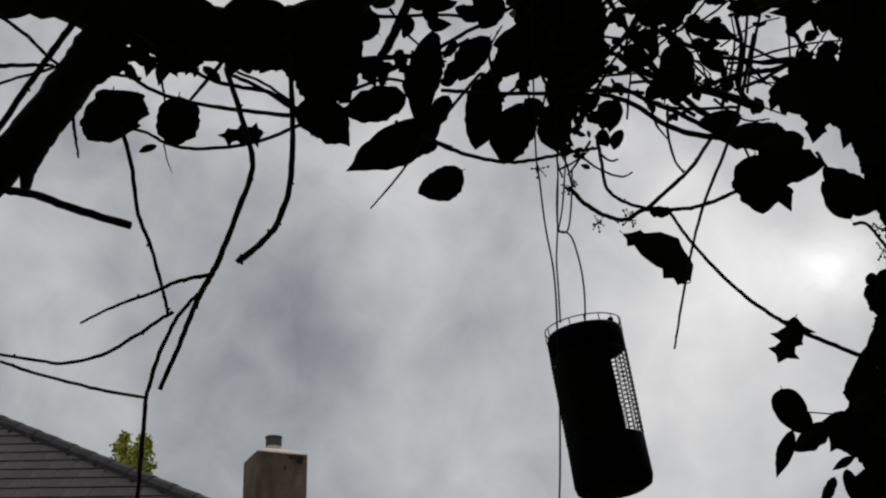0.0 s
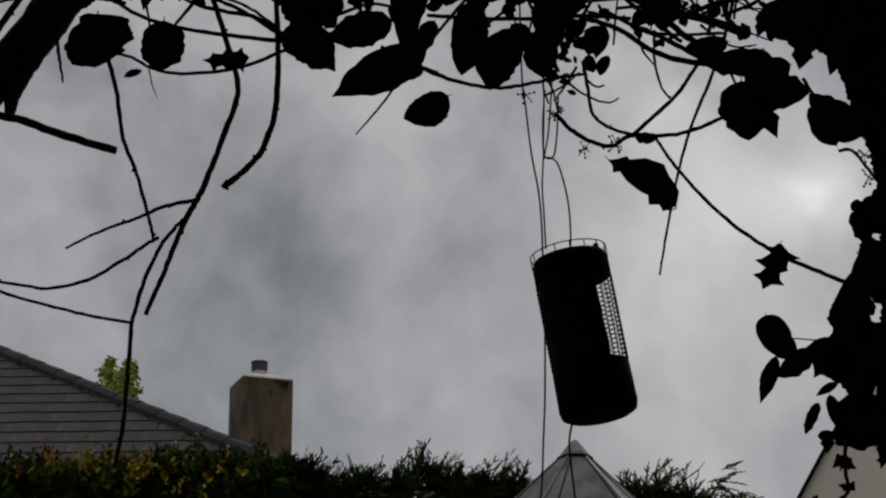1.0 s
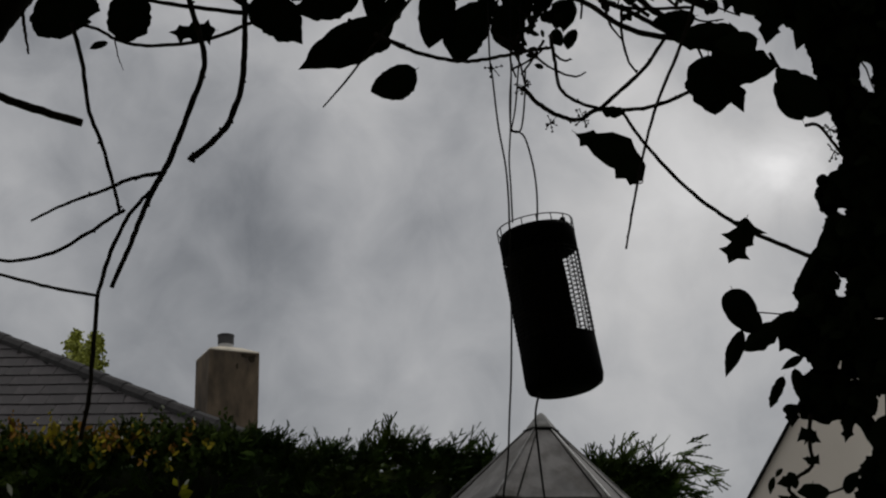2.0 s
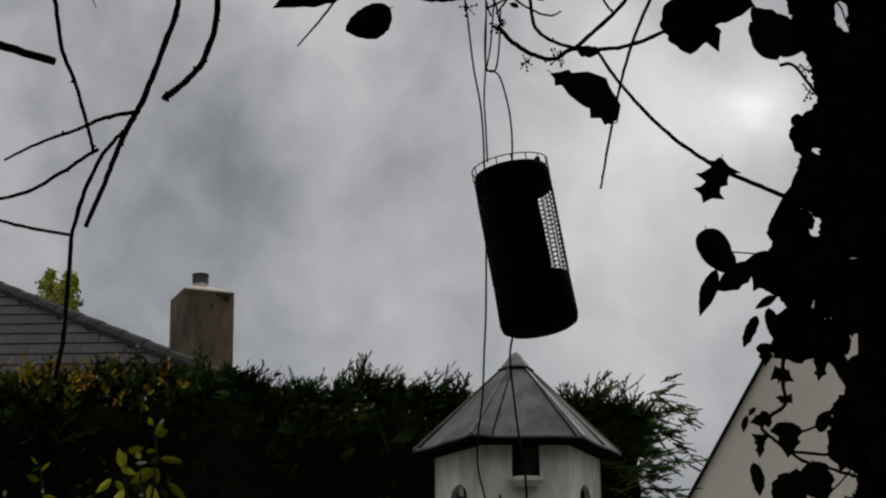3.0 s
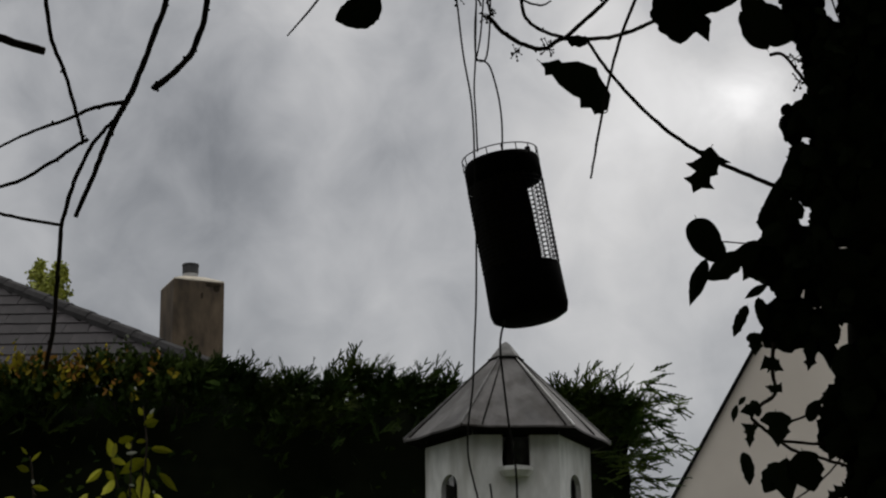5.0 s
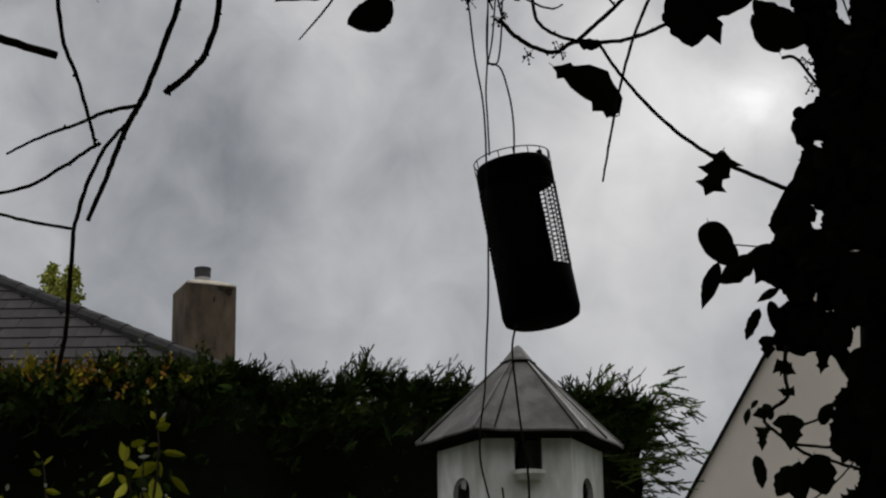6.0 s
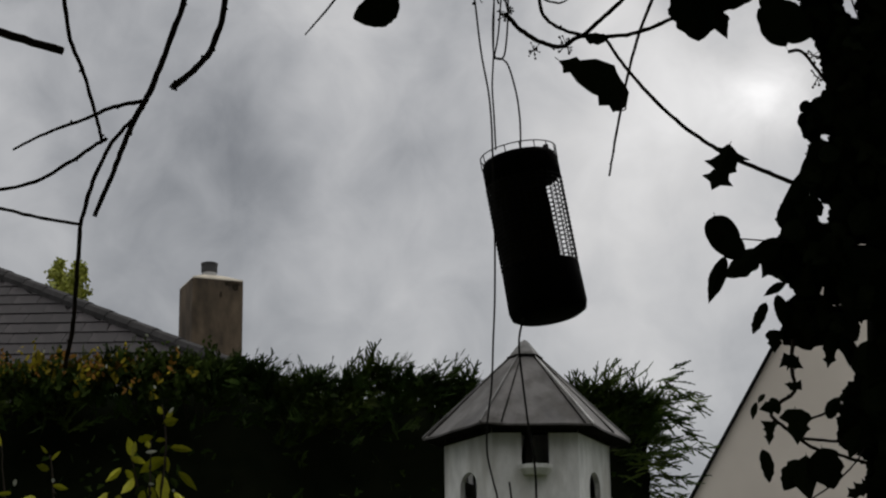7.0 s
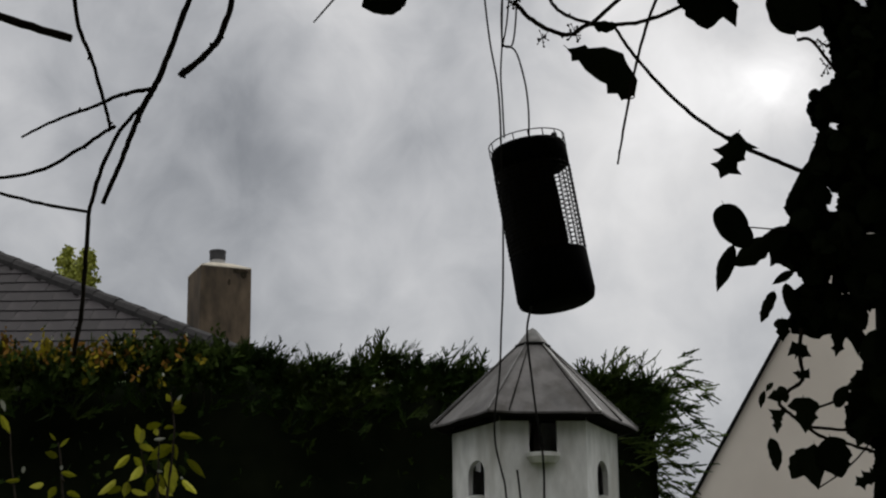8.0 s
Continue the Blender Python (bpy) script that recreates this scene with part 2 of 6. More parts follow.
def branch(parent, pts, r0, r1, name="branch", material=None, rough=0.16, steps=6, sides=7):
    bm = bmesh.new()
    rng = random.Random(len(pts) * 977 + int(abs(pts[0][0]) * 1000))
    line = smooth_line(pts, steps)
    if r0 < 0.008:
        r0, r1 = r0 * 0.96, r1 * 0.96
    # small kinks as twigs have
    for i in range(1, len(line) - 1):
        line[i] = line[i] + Vector((rng.uniform(-1, 1), rng.uniform(-1, 1), rng.uniform(-1, 1))) * min(r0, 0.004) * 0.22
    tube(bm, line, r0, r1, sides, rough, rng.randint(0, 9999))
    # buds and nodes
    for i in range(2, len(line) - 1, 3):
        if r0 < 0.008 and rng.random() < 0.25:
            d = Vector((rng.uniform(-1, 1), rng.uniform(-0.5, 0.5), rng.uniform(-1, 1))).normalized()
            tube(bm, [line[i], line[i] + d * r0 * 1.2, line[i] + d * r0 * 1.8], r0 * 0.8, r0 * 0.35, 5)
    return part(name, bm, material or TWIG, parent, smooth=True)


# ---- leaves ----
OUTLINES = {
    # half outlines from the stalk to the tip: along the leaf, out to the side
    "oval": [(0, 0.02), (0.08, 0.26), (0.25, 0.44), (0.45, 0.50), (0.65, 0.45), (0.82, 0.30), (0.93, 0.14), (1, 0)],
    "round": [(0, 0.03), (0.05, 0.26), (0.18, 0.43), (0.38, 0.50), (0.60, 0.48), (0.80, 0.37), (0.93, 0.20), (1, 0)],
    "long": [(0, 0.03), (0.10, 0.28), (0.28, 0.47), (0.48, 0.50), (0.66, 0.40), (0.80, 0.24), (0.91, 0.10), (1, 0)],
    "ivy": [(0.06, 0.03), (0.0, 0.22), (0.10, 0.40), (0.20, 0.50), (0.33, 0.43), (0.42, 0.30), (0.56, 0.40), (0.66, 0.27), (0.80, 0.16), (1, 0)],
    "holly": [(0, 0.06), (0.10, 0.24), (0.13, 0.48), (0.24, 0.28), (0.40, 0.32), (0.46, 0.50), (0.56, 0.26), (0.68, 0.24), (0.76, 0.40), (0.84, 0.14), (1, 0)],
    "hooked": [(0, 0.02), (0.07, 0.12), (0.13, 0.32), (0.19, 0.24), (0.33, 0.42), (0.48, 0.48), (0.56, 0.50), (0.64, 0.42), (0.72, 0.46), (0.82, 0.34), (0.91, 0.35), (1, 0)],
    "maple": [(0.0, 0.05), (0.05, 0.28), (0.0, 0.50), (0.18, 0.34), (0.30, 0.32), (0.34, 0.48), (0.46, 0.28), (0.60, 0.24), (0.64, 0.36), (0.75, 0.16), (1, 0)],
    "ragged": [(0, 0.03), (0.06, 0.25), (0.20, 0.45), (0.32, 0.44), (0.42, 0.50), (0.55, 0.48), (0.65, 0.40), (0.74, 0.40), (0.84, 0.25), (0.92, 0.16), (1, 0)],
}
LEAF_MESHES = {}


def leaf_geometry(kind, seed):
    """Unit leaf along +z in the xz plane, folded at the midrib and curled, with its stalk."""
    rng = random.Random(seed)
    half = OUTLINES[kind]
    if kind in ("oval", "round", "long", "ragged", "ivy"):
        half = [(q.x, max(q.y, 0)) for q in smooth_line([(u, s, 0) for u, s in half], 3)]
    spread = {"holly": 0.28, "maple": 0.25, "oval": 0.012, "round": 0.004, "long": 0.012, "hooked": 0.15, "ragged": 0.03, "ivy": 0.03}.get(kind, 0.07)
    verts, faces = [], []
    fold, curl = rng.uniform(0.05, 0.30), rng.uniform(-0.15, 0.2)
    skew, hook = rng.uniform(-0.16, 0.16), rng.uniform(-0.22, 0.22)
    wide = {-1: rng.uniform(0.82, 1.12), 1: rng.uniform(0.82, 1.12)}
    wave = [(rng.uniform(0.02, 0.075), rng.uniform(1.5, 5.5), rng.uniform(0, math.tau)) for _ in range(4)]

    if kind == "hooked":
        skew, hook = 0.45, 0.0
    if kind == "round":
        wave = [(a * 0.25, b, c) for a, b, c in wave]

    def bend(u, s):
        return (s + skew * math.sin(u * math.pi) * 0.6 + hook * max(u - 0.55, 0) ** 1.5, -abs(s) * fold - curl * (u - 0.5) ** 2 * 1.2, u)

    def edge(u, side):
        """How far the margin stands out there: each side wavers in its own way."""
        w1, w2 = wave[0 if side < 0 else 1], wave[2 if side < 0 else 3]
        return wide[side] * (1 + w1[0] * math.sin(u * w1[1] * math.tau * 0.6 + w1[2]) + w2[0] * 0.7 * math.sin(u * w2[1] * math.tau * 1.3 + w2[2]))

    rib = [bend(u, 0.0) for u, _ in half]
    verts += rib
    n = len(half)
    for side in (-1, 1):
        start = len(verts)
        for u, s in half:
            k = 1 + rng.uniform(-spread, spread)
            verts.append(bend(u, side * s * k * edge(u, side)))
        for i in range(n - 1):
            quad = (i, i + 1, start + i + 1, start + i)
            faces.append(quad if side < 0 else quad[::-1])
    s = len(verts)
    verts += [(-0.012, 0, 0.05), (0.012, 0, 0.05), (0.02, 0.01, -0.07), (0.0, 0.01, -0.07)]
    faces.append((s, s + 1, s + 2, s + 3))
    return verts, faces


def leaf_pose(x, y, z, length, width, angle, rng, tilt=0.5):
    """Centre, size and the direction of the tip, in degrees clockwise from the right as one looks north."""
    a = radians(angle)
    along = Vector((math.cos(a), 0, -math.sin(a)))
    across = Vector((math.sin(a), 0, math.cos(a)))
    turn = Matrix((across, across.cross(along) * -1, along)).transposed()
    t1, t2 = rng.uniform(-tilt, tilt), rng.uniform(-tilt, tilt) * 0.6
    turn = turn @ Euler((t2 * 0.5, 0, t1)).to_matrix()
    m = Matrix.Translation(Vector((x, y, z)) - along * length * 0.5) @ turn.to_4x4()
    return m @ Matrix.Diagonal((width / max(math.cos(t1), 0.6), width, length / math.cos(t2 * 0.5), 1))


def leaves(parent, rows, material, tilt=0.35, seed=1, grow=1.0):
    rng = random.Random(seed)
    for x, y, z, length, width, angle, kind in rows:
        key = (kind, rng.randint(0, 6), material.name)
        if key not in LEAF_MESHES:
            v, f = leaf_geometry(kind, hash_of(key))
            me = bpy.data.meshes.new("leaf")
            me.from_pydata(v, [], f)
            me.materials.append(material)
            LEAF_MESHES[key] = me
        ob = new("leaf", LEAF_MESHES[key])
        ob.parent = parent
        ob.matrix_parent_inverse = parent.matrix_world.inverted()
        ob.matrix_basis = leaf_pose(x, y, z, length * grow, width * grow, angle, rng, tilt)


def hash_of(key):
    return sum(ord(c) * (i + 3) for i, c in enumerate(key[0] + key[2])) + key[1] * 7919


def leaf_mass(name, poses, kinds, material, parent, label="", seed=3):
    """Many leaves too dense to pick apart, as one part."""
    rng = random.Random(seed)
    shapes = [leaf_geometry(k, 100 + i) for i, k in enumerate(kinds)]
    shapes = [(np.array(v), f) for v, f in shapes]
    verts, faces, base = [], [], 0
    for m in poses:
        v, f = shapes[rng.randrange(len(shapes))]
        mm = np.array(m)
        verts.append(v @ mm[:3, :3].T + mm[:3, 3])
        faces += [tuple(i + base for i in q) for q in f]
        base += len(v)
    return sheet(name, np.concatenate(verts).tolist(), faces, material, parent, label, "stuff")


# ---- ground and the unseen blocking wall ----
def build_ground():
    bm = bmesh.new()
    n = 60
    grid = []
    for i in range(n + 1):
        u = (i / n * 2 - 1)
        x = 1800 * u * abs(u) ** 2
        line = []
        for j in range(n + 1):
            w = (j / n * 2 - 1)
            y = 1800 * w * abs(w) ** 2 + 8
            line.append(bm.verts.new((x, y, noise.noise(Vector((x * 0.4, y * 0.4, 0))) * 0.03 - 0.02)))
        grid.append(line)
    for i in range(n):
        for j in range(n):
            bm.faces.new((grid[i][j], grid[i + 1][j], grid[i + 1][j + 1], grid[i][j + 1]))
    ob = part("ground", bm, GRASS, smooth=True)
    tagged(ob, "mown green lawn of the back garden", "lawn", kind="structure")
    # unseen wall, added to hold back low sky light from behind
    bm = bmesh.new()
    box(bm, (-7, -2.4, -0.1), (7, -2.1, 7.0))
    tagged(part("wall_south", bm, BRICK_DARK), "plain unseen wall added behind to block sky light", "wall", kind="structure")


build_ground()


# ---- dovecote ----
DC = (0.225, 7.150, 2.953)
DOVE_X, DOVE_Y, EAVE_Z = DC[0] , 7.15, DC[2]
DOVE_R = 0.378


def hexagon(r, turn, z):
    """The front and back sides are a little longer than the others."""
    angles = [turn + radians(a) for a in (31.5, 90, 148.5, 211.5, 270, 328.5)]
    return [Vector((r * math.sin(a), -r * math.cos(a), z - r * math.sin(a) * 0.012)) for a in angles]


def arch_panel(w, h, hole=None, thick=0.02):
    """A wall board in its own xz plane, centred on x, outer face at y = 0; hole: (half width, sill height, spring height) of an arched opening."""
    bm = bmesh.new()
    if hole is None:
        box(bm, (-w / 2, 0, 0), (w / 2, thick, h))
        return bm
    hw, s, sp = hole
    inner = [(-hw, s), (-hw, (s + sp) / 2), (-hw, sp)] + [(-hw * math.cos(i * math.pi / 8), sp + hw * math.sin(i * math.pi / 8)) for i in range(1, 8)] + [(hw, sp), (hw, (s + sp) / 2), (hw, s), (0, s)]
    outer = []
    for x, z in inner:
        if z <= s + 1e-6:
            outer.append((-w / 2 if x < -1e-6 else (w / 2 if x > 1e-6 else 0), 0.0))
        elif z <= sp + 1e-6:
            outer.append((-w / 2 if x < 0 else w / 2, z if z < sp else h * 0.75 + sp * 0.25))
        else:
            outer.append((x / hw * w / 2, h))
    rings = []
    for depth in (0.0, thick):
        rings.append(([bm.verts.new((x, depth, z)) for x, z in inner], [bm.verts.new((x, depth, z)) for x, z in outer]))
    n = len(inner)
    for k in range(n):
        j = (k + 1) % n
        a, b = rings
        bm.faces.new((a[0][k], a[1][k], a[1][j], a[0][j]))
        bm.faces.new((b[0][j], b[1][j], b[1][k], b[0][k]))
        bm.faces.new((a[0][j], b[0][j], b[0][k], a[0][k]))
        bm.faces.new((a[1][k], b[1][k], b[1][j], a[1][j]))
    return bm


def build_dovecote():
    base = empty("dovecote", (DOVE_X, DOVE_Y, 0), "white-painted wooden dovecote with grey conical roof on a post", "dovecote")
    o = Vector((DOVE_X, DOVE_Y, 0))
    turn = radians(4.6)
    apex = o + Vector((0, 0, EAVE_Z + 0.351))
    eave = [o + p for p in hexagon(DOVE_R, turn, EAVE_Z - 0.005)]
    rng = random.Random(5)
    for k in range(6):
        a, b = eave[k], eave[(k + 1) % 6]
        bm = bmesh.new()
        n = 6
        under = Vector((0, 0, -0.007))
        grid = []
        for i in range(n + 1):
            t = i / n
            p, q = a.lerp(apex, t * 0.985), b.lerp(apex, t * 0.985)
            cols = []
            for c in range(5):
                v = p.lerp(q, c / 4)
                v.z += rng.uniform(-0.002, 0.002) - (0.006 * rng.random() if i == 0 and 0 < c < 4 else 0)
                cols.append(v)
            grid.append(cols)
        top = [[bm.verts.new(v) for v in r] for r in grid]
        bot = [[bm.verts.new(v + under) for v in r] for r in grid]
        for i in range(n):
            for c in range(4):
                bm.faces.new((top[i][c], top[i][c + 1], top[i + 1][c + 1], top[i + 1][c]))
                bm.faces.new((bot[i][c + 1], bot[i][c], bot[i + 1][c], bot[i + 1][c + 1]))
        for c in range(4):
            bm.faces.new((top[0][c + 1], top[0][c], bot[0][c], bot[0][c + 1]))
        for i in range(n):
            bm.faces.new((top[i][0], top[i + 1][0], bot[i + 1][0], bot[i][0]))
            bm.faces.new((top[i + 1][4], top[i][4], bot[i][4], bot[i + 1][4]))
        panel = part("roof_panel", bm, ROOF_FELT, base)
        # underside board, coloured near black to give the shade below the roof
        bm = bmesh.new()
        hub = Vector((o.x, o.y, a.z))
        q = [p - Vector((0, 0, 0.009)) for p in (a.lerp(hub, 0.012), b.lerp(hub, 0.012), b.lerp(hub, 0.215), a.lerp(hub, 0.215))]
        lower = [bm.verts.new(p) for p in q]
        upper = [bm.verts.new(p + Vector((0, 0, 0.004))) for p in q]
        bm.faces.new(lower[::-1])
        bm.faces.new(upper)
        for i in range(4):
            bm.faces.new((lower[i], lower[(i + 1) % 4], upper[(i + 1) % 4], upper[i]))
        part("soffit", bm, EDGE_AND_SHADE, panel, "dark underside board with the eave shade in its colour")
        bm = bmesh.new()
        line = [a.lerp(apex, t / 8) + Vector((0, 0, 0.003)) for t in range(8)]
        tube(bm, line, 0.0022 if k == 0 else 0.0032, 0.0016 if k == 0 else 0.0026, 6, 0.9 if k == 0 else 0.3, k)
        part("roof_seam", bm, WHITE_PAINT if k == 0 else CAP_METAL, base, "pale worn seam between roof boards")
        # wall board under this roof panel
        mid = (a + b) / 2 - o
        d = Vector((mid.x, mid.y, 0)).normalized()
        wr = 0.298 * math.cos(math.pi / 6)
        w = 2 * 0.298 * math.sin(math.pi / 6) + 0.004
        h = 0.62
        high = k % 2 == 1
        hole = (0.049, 0.418, 0.522) if high else (0.052, 0.284, 0.362)
        bm = arch_panel(w, h, hole)
        turn_m = Matrix((Vector((-d.y, d.x, 0)), -d, Vector((0, 0, 1)))).transposed().to_4x4()
        place = Matrix.Translation(o + d * wr + Vector((0, 0, EAVE_Z - 0.56))) @ turn_m
        bm.transform(place)
        wall = part("wall_board", bm, WHITE_PAINT, base)
        bm = bmesh.new()
        # half-round perch under the opening
        sw, z0 = (0.060, hole[1] - 0.002) if high else (0.056, hole[1] - 0.002)
        ring_t = [bm.verts.new((sw * math.cos(math.pi + i * math.pi / 12), sw * 0.8 * math.sin(math.pi + i * math.pi / 12), z0)) for i in range(13)]
        ring_m = [bm.verts.new((v.co.x * 0.98, v.co.y * 0.98, z0 - 0.014)) for v in ring_t]
        ring_b = [bm.verts.new((v.co.x * 0.70, v.co.y * 0.70, z0 - 0.034)) for v in ring_t]
        bm.faces.new(ring_t)
        bm.faces.new(ring_b[::-1])
        for i in range(13):
            j = (i + 1) % 13
            bm.faces.new((ring_t[j], ring_t[i], ring_m[i], ring_m[j]))
            bm.faces.new((ring_m[j], ring_m[i], ring_b[i], ring_b[j]))
        bm.transform(place)
        part("perch", bm, WHITE_PAINT, wall, "half-round white perch ledge")
        # dark strip across the wall top: the eave's shade put in as a shape
        bm = bmesh.new()
        box(bm, (-w / 2, -0.007, 0.531), (w / 2, -0.002, 0.549), 0.001)
        bm.transform(place)
        part("frieze_board", bm, EDGE_AND_SHADE, wall, "dark strip for the shade under the eaves")
    # board laps on the front faces
    for k, f in ((5, 0.19), (5, 0.93), (4, 0.10), (0, 0.55)):
        p = eave[k].lerp(eave[(k + 1) % 6], f) + Vector((0, 0, 0.003))
        bm = bmesh.new()
        tube(bm, [p.lerp(apex, t / 8) for t in range(8)], 0.0028, 0.002, 5, 0.5, k + 20)
        part("board_lap", bm, EDGE_AND_SHADE, base, "dark lap line in the roof boards")
    bm = bmesh.new()
    lathe(bm, [(0.050, -0.004), (0.056, 0.000), (0.052, 0.008), (0.016, 0.053), (0.006, 0.061)], 6)
    bm.transform(Matrix.Translation(apex + Vector((0, 0, -0.046))) @ Matrix.Rotation(turn, 4, "Z"))
    part("roof_cap", bm, CAP_METAL, base, "grey metal cap on the roof point")
    bm = bmesh.new()
    lathe(bm, [(0.054, -0.002), (0.066, 0.0), (0.066, 0.006), (0.054, 0.008)], 6)
    bm.transform(Matrix.Translation(apex + Vector((0, 0, -0.055))) @ Matrix.Rotation(turn, 4, "Z"))
    part("cap_ring", bm, EDGE_AND_SHADE, base, "dark ring under the cap")
    # floor and partition: the darkness inside the openings is put into their colour
    bm = bmesh.new()
    lathe(bm, [(0.262, EAVE_Z - 0.55), (0.262, EAVE_Z - 0.53)], 6)
    lathe(bm, [(0.22, EAVE_Z - 0.30), (0.22, EAVE_Z - 0.285)], 6)
    bm.transform(Matrix.Translation(o) @ Matrix.Rotation(turn, 4, "Z"))
    part("floor_board", bm, INSIDE_SHADE, base)
    bm = bmesh.new()
    box(bm, (-0.012, -0.24, EAVE_Z - 0.53), (0.012, 0.24, EAVE_Z - 0.02))
    bm.transform(Matrix.Translation(o))
    part("partition", bm, INSIDE_SHADE, base)
    bm = bmesh.new()
    box(bm, (-0.05, -0.05, -0.3), (0.05, 0.05, EAVE_Z - 0.55), 0.006)
    bm.transform(Matrix.Translation(o))
    part("post", bm, WHITE_PAINT, base, "white square timber post")


build_dovecote()


# ---- hedge ----
HEDGE_Y = 9.6
HEDGE_END = (0.963, 9.600, 3.615)
HEDGE_TOP = [(-2.909, 9.600, 3.817), (-2.183, 9.600, 3.756), (-1.991, 9.600, 3.776), (-1.852, 9.600, 3.774), (-1.728, 9.600, 3.830), (-1.629, 9.600, 3.800), (-1.353, 9.600, 3.808), (-1.074, 9.600, 3.790), (-0.987, 9.600, 3.778), (-0.877, 9.600, 3.691), (-0.741, 9.600, 3.723), (-0.541, 9.600, 3.692), (-0.435, 9.600, 3.805), (-0.333, 9.600, 3.718), (-0.097, 9.600, 3.715), (0.092, 9.600, 3.679), (0.478, 9.600, 3.626), (0.665, 9.600, 3.675), (0.816, 9.600, 3.633), (0.892, 9.600, 3.598), (1.002, 9.600, 3.530)]


def hedge_top(x):
    p = HEDGE_TOP
    if x <= p[0][0]:
        return p[0][2]
    for a, b in zip(p, p[1:]):
        if x <= b[0]:
            return a[2] + (b[2] - a[2]) * (x - a[0]) / (b[0] - a[0])
    return p[-1][2]


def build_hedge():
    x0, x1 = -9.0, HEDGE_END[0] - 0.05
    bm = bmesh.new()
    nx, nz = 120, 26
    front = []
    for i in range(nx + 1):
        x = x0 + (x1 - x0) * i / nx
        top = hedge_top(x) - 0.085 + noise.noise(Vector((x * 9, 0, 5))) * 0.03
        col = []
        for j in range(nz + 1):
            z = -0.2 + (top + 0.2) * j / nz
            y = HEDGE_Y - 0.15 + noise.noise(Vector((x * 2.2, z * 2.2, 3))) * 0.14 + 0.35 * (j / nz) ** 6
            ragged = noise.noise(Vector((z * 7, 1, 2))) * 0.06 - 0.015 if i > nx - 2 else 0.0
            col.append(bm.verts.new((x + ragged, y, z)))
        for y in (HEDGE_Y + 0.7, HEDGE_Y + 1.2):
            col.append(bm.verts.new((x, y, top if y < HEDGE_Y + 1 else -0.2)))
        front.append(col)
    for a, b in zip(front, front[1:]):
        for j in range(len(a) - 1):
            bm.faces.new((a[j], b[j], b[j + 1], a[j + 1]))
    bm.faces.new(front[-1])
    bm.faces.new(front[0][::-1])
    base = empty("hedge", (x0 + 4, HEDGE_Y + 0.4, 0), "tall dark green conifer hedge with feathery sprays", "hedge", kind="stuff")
    # core coloured near black to give the deep shade inside the hedge
    part("inner_growth", bm, HEDGE_CORE, base, "dark core with the hedge's inner shade in its colour", smooth=True)
    rng = random.Random(11)
    verts, faces = [], []

    def spray(p, d, length, fan):
        """A flat feathery shoot: a bent stem with side shoots that fork again."""
        side = d.cross(Vector((rng.uniform(-1, 1), rng.uniform(-1, 1), rng.uniform(-0.3, 1)))).normalized()
        lift = Vector((rng.uniform(-0.2, 0.7), rng.uniform(-0.3, 0.3), rng.uniform(-0.7, 0.3)))
        n = 6
        stem = [p + d * length * t / n + lift * length * (t / n) ** 2 for t in range(n + 1)]
        w = 0.0050

        def blade(a, b, ww, s):
            k = len(verts)
            verts.extend([a - s * ww, a + s * ww, b])
            faces.append((k, k + 1, k + 2))

        for t in range(n):
            blade(stem[t], stem[t + 1], w * 1.2, side)
        for t in range(n):
            for sgn in (-1, 1):
                if rng.random() < 0.12:
                    continue
                ln = length * fan * (1.1 - t / n * 0.75) * rng.uniform(0.5, 1.3)
                dd = (d * 1.1 + side * sgn * rng.uniform(0.25, 0.75) + lift * 0.8).normalized()
                a = stem[t].lerp(stem[t + 1], rng.random())
                b = a + dd * ln
                blade(a, b, w, d)
                blade(a, b, w, side)
                for f in (0.25, 0.45, 0.65, 0.85):
                    c = a.lerp(b, f)
                    blade(c, c + (d * 0.9 + dd * rng.uniform(-0.2, 1.1) + side * rng.uniform(-0.3, 0.3)).normalized() * ln * (0.6 - f * 0.35), w * 0.85, side)

    def place(x, z, y, size):
        d = Vector((rng.uniform(-0.6, 0.7), rng.uniform(-1.0, -0.2), rng.uniform(0.05, 0.9))).normalized()
        spray(Vector((x, y, z)), d, rng.uniform(0.08, 0.17) * size, 0.5)

    for k in range(2500):
        x = rng.uniform(-3.2, x1)
        top = hedge_top(x)
        # thick near the top, thin below so that the near-black core shows
        z = top - 0.06 - (min(rng.expovariate(14.0), 0.26) if k < 1650 else rng.uniform(0.15, 2.2))
        y = HEDGE_Y - 0.15 + noise.noise(Vector((x * 2.2, z * 2.2, 3))) * 0.14 + (0.03 if k < 1650 else 0.05)
        place(x, z, y, 1.0 if k < 1650 else 0.32)
    # tufts along the top, each a fan of shoots from one place
    x = -3.2
    while x < x1:
        lean = rng.gauss(0.32, 0.3)
        z = hedge_top(x) - rng.uniform(0.05, 0.13) + 0.03 * noise.noise(Vector((x * 5, 3, 0)))
        y = HEDGE_Y + rng.uniform(-0.12, 0.45)
        size = rng.uniform(0.055, 0.11)
        for _ in range(rng.randint(9, 16)):
            d = Vector((lean + rng.gauss(0, 0.5), rng.gauss(-0.3, 0.5), rng.uniform(0.1, 0.75))).normalized()
            spray(Vector((x + rng.gauss(0, 0.035), y + rng.gauss(0, 0.05), z + rng.gauss(0, 0.02))), d, size * rng.uniform(0.55, 1.2), 0.72)
        x += rng.uniform(0.012, 0.034)
    # the free end: short growth, and longer plumes that reach out sideways
    for _ in range(520):
        z = hedge_top(x1) + 0.02 - rng.random() * 1.6
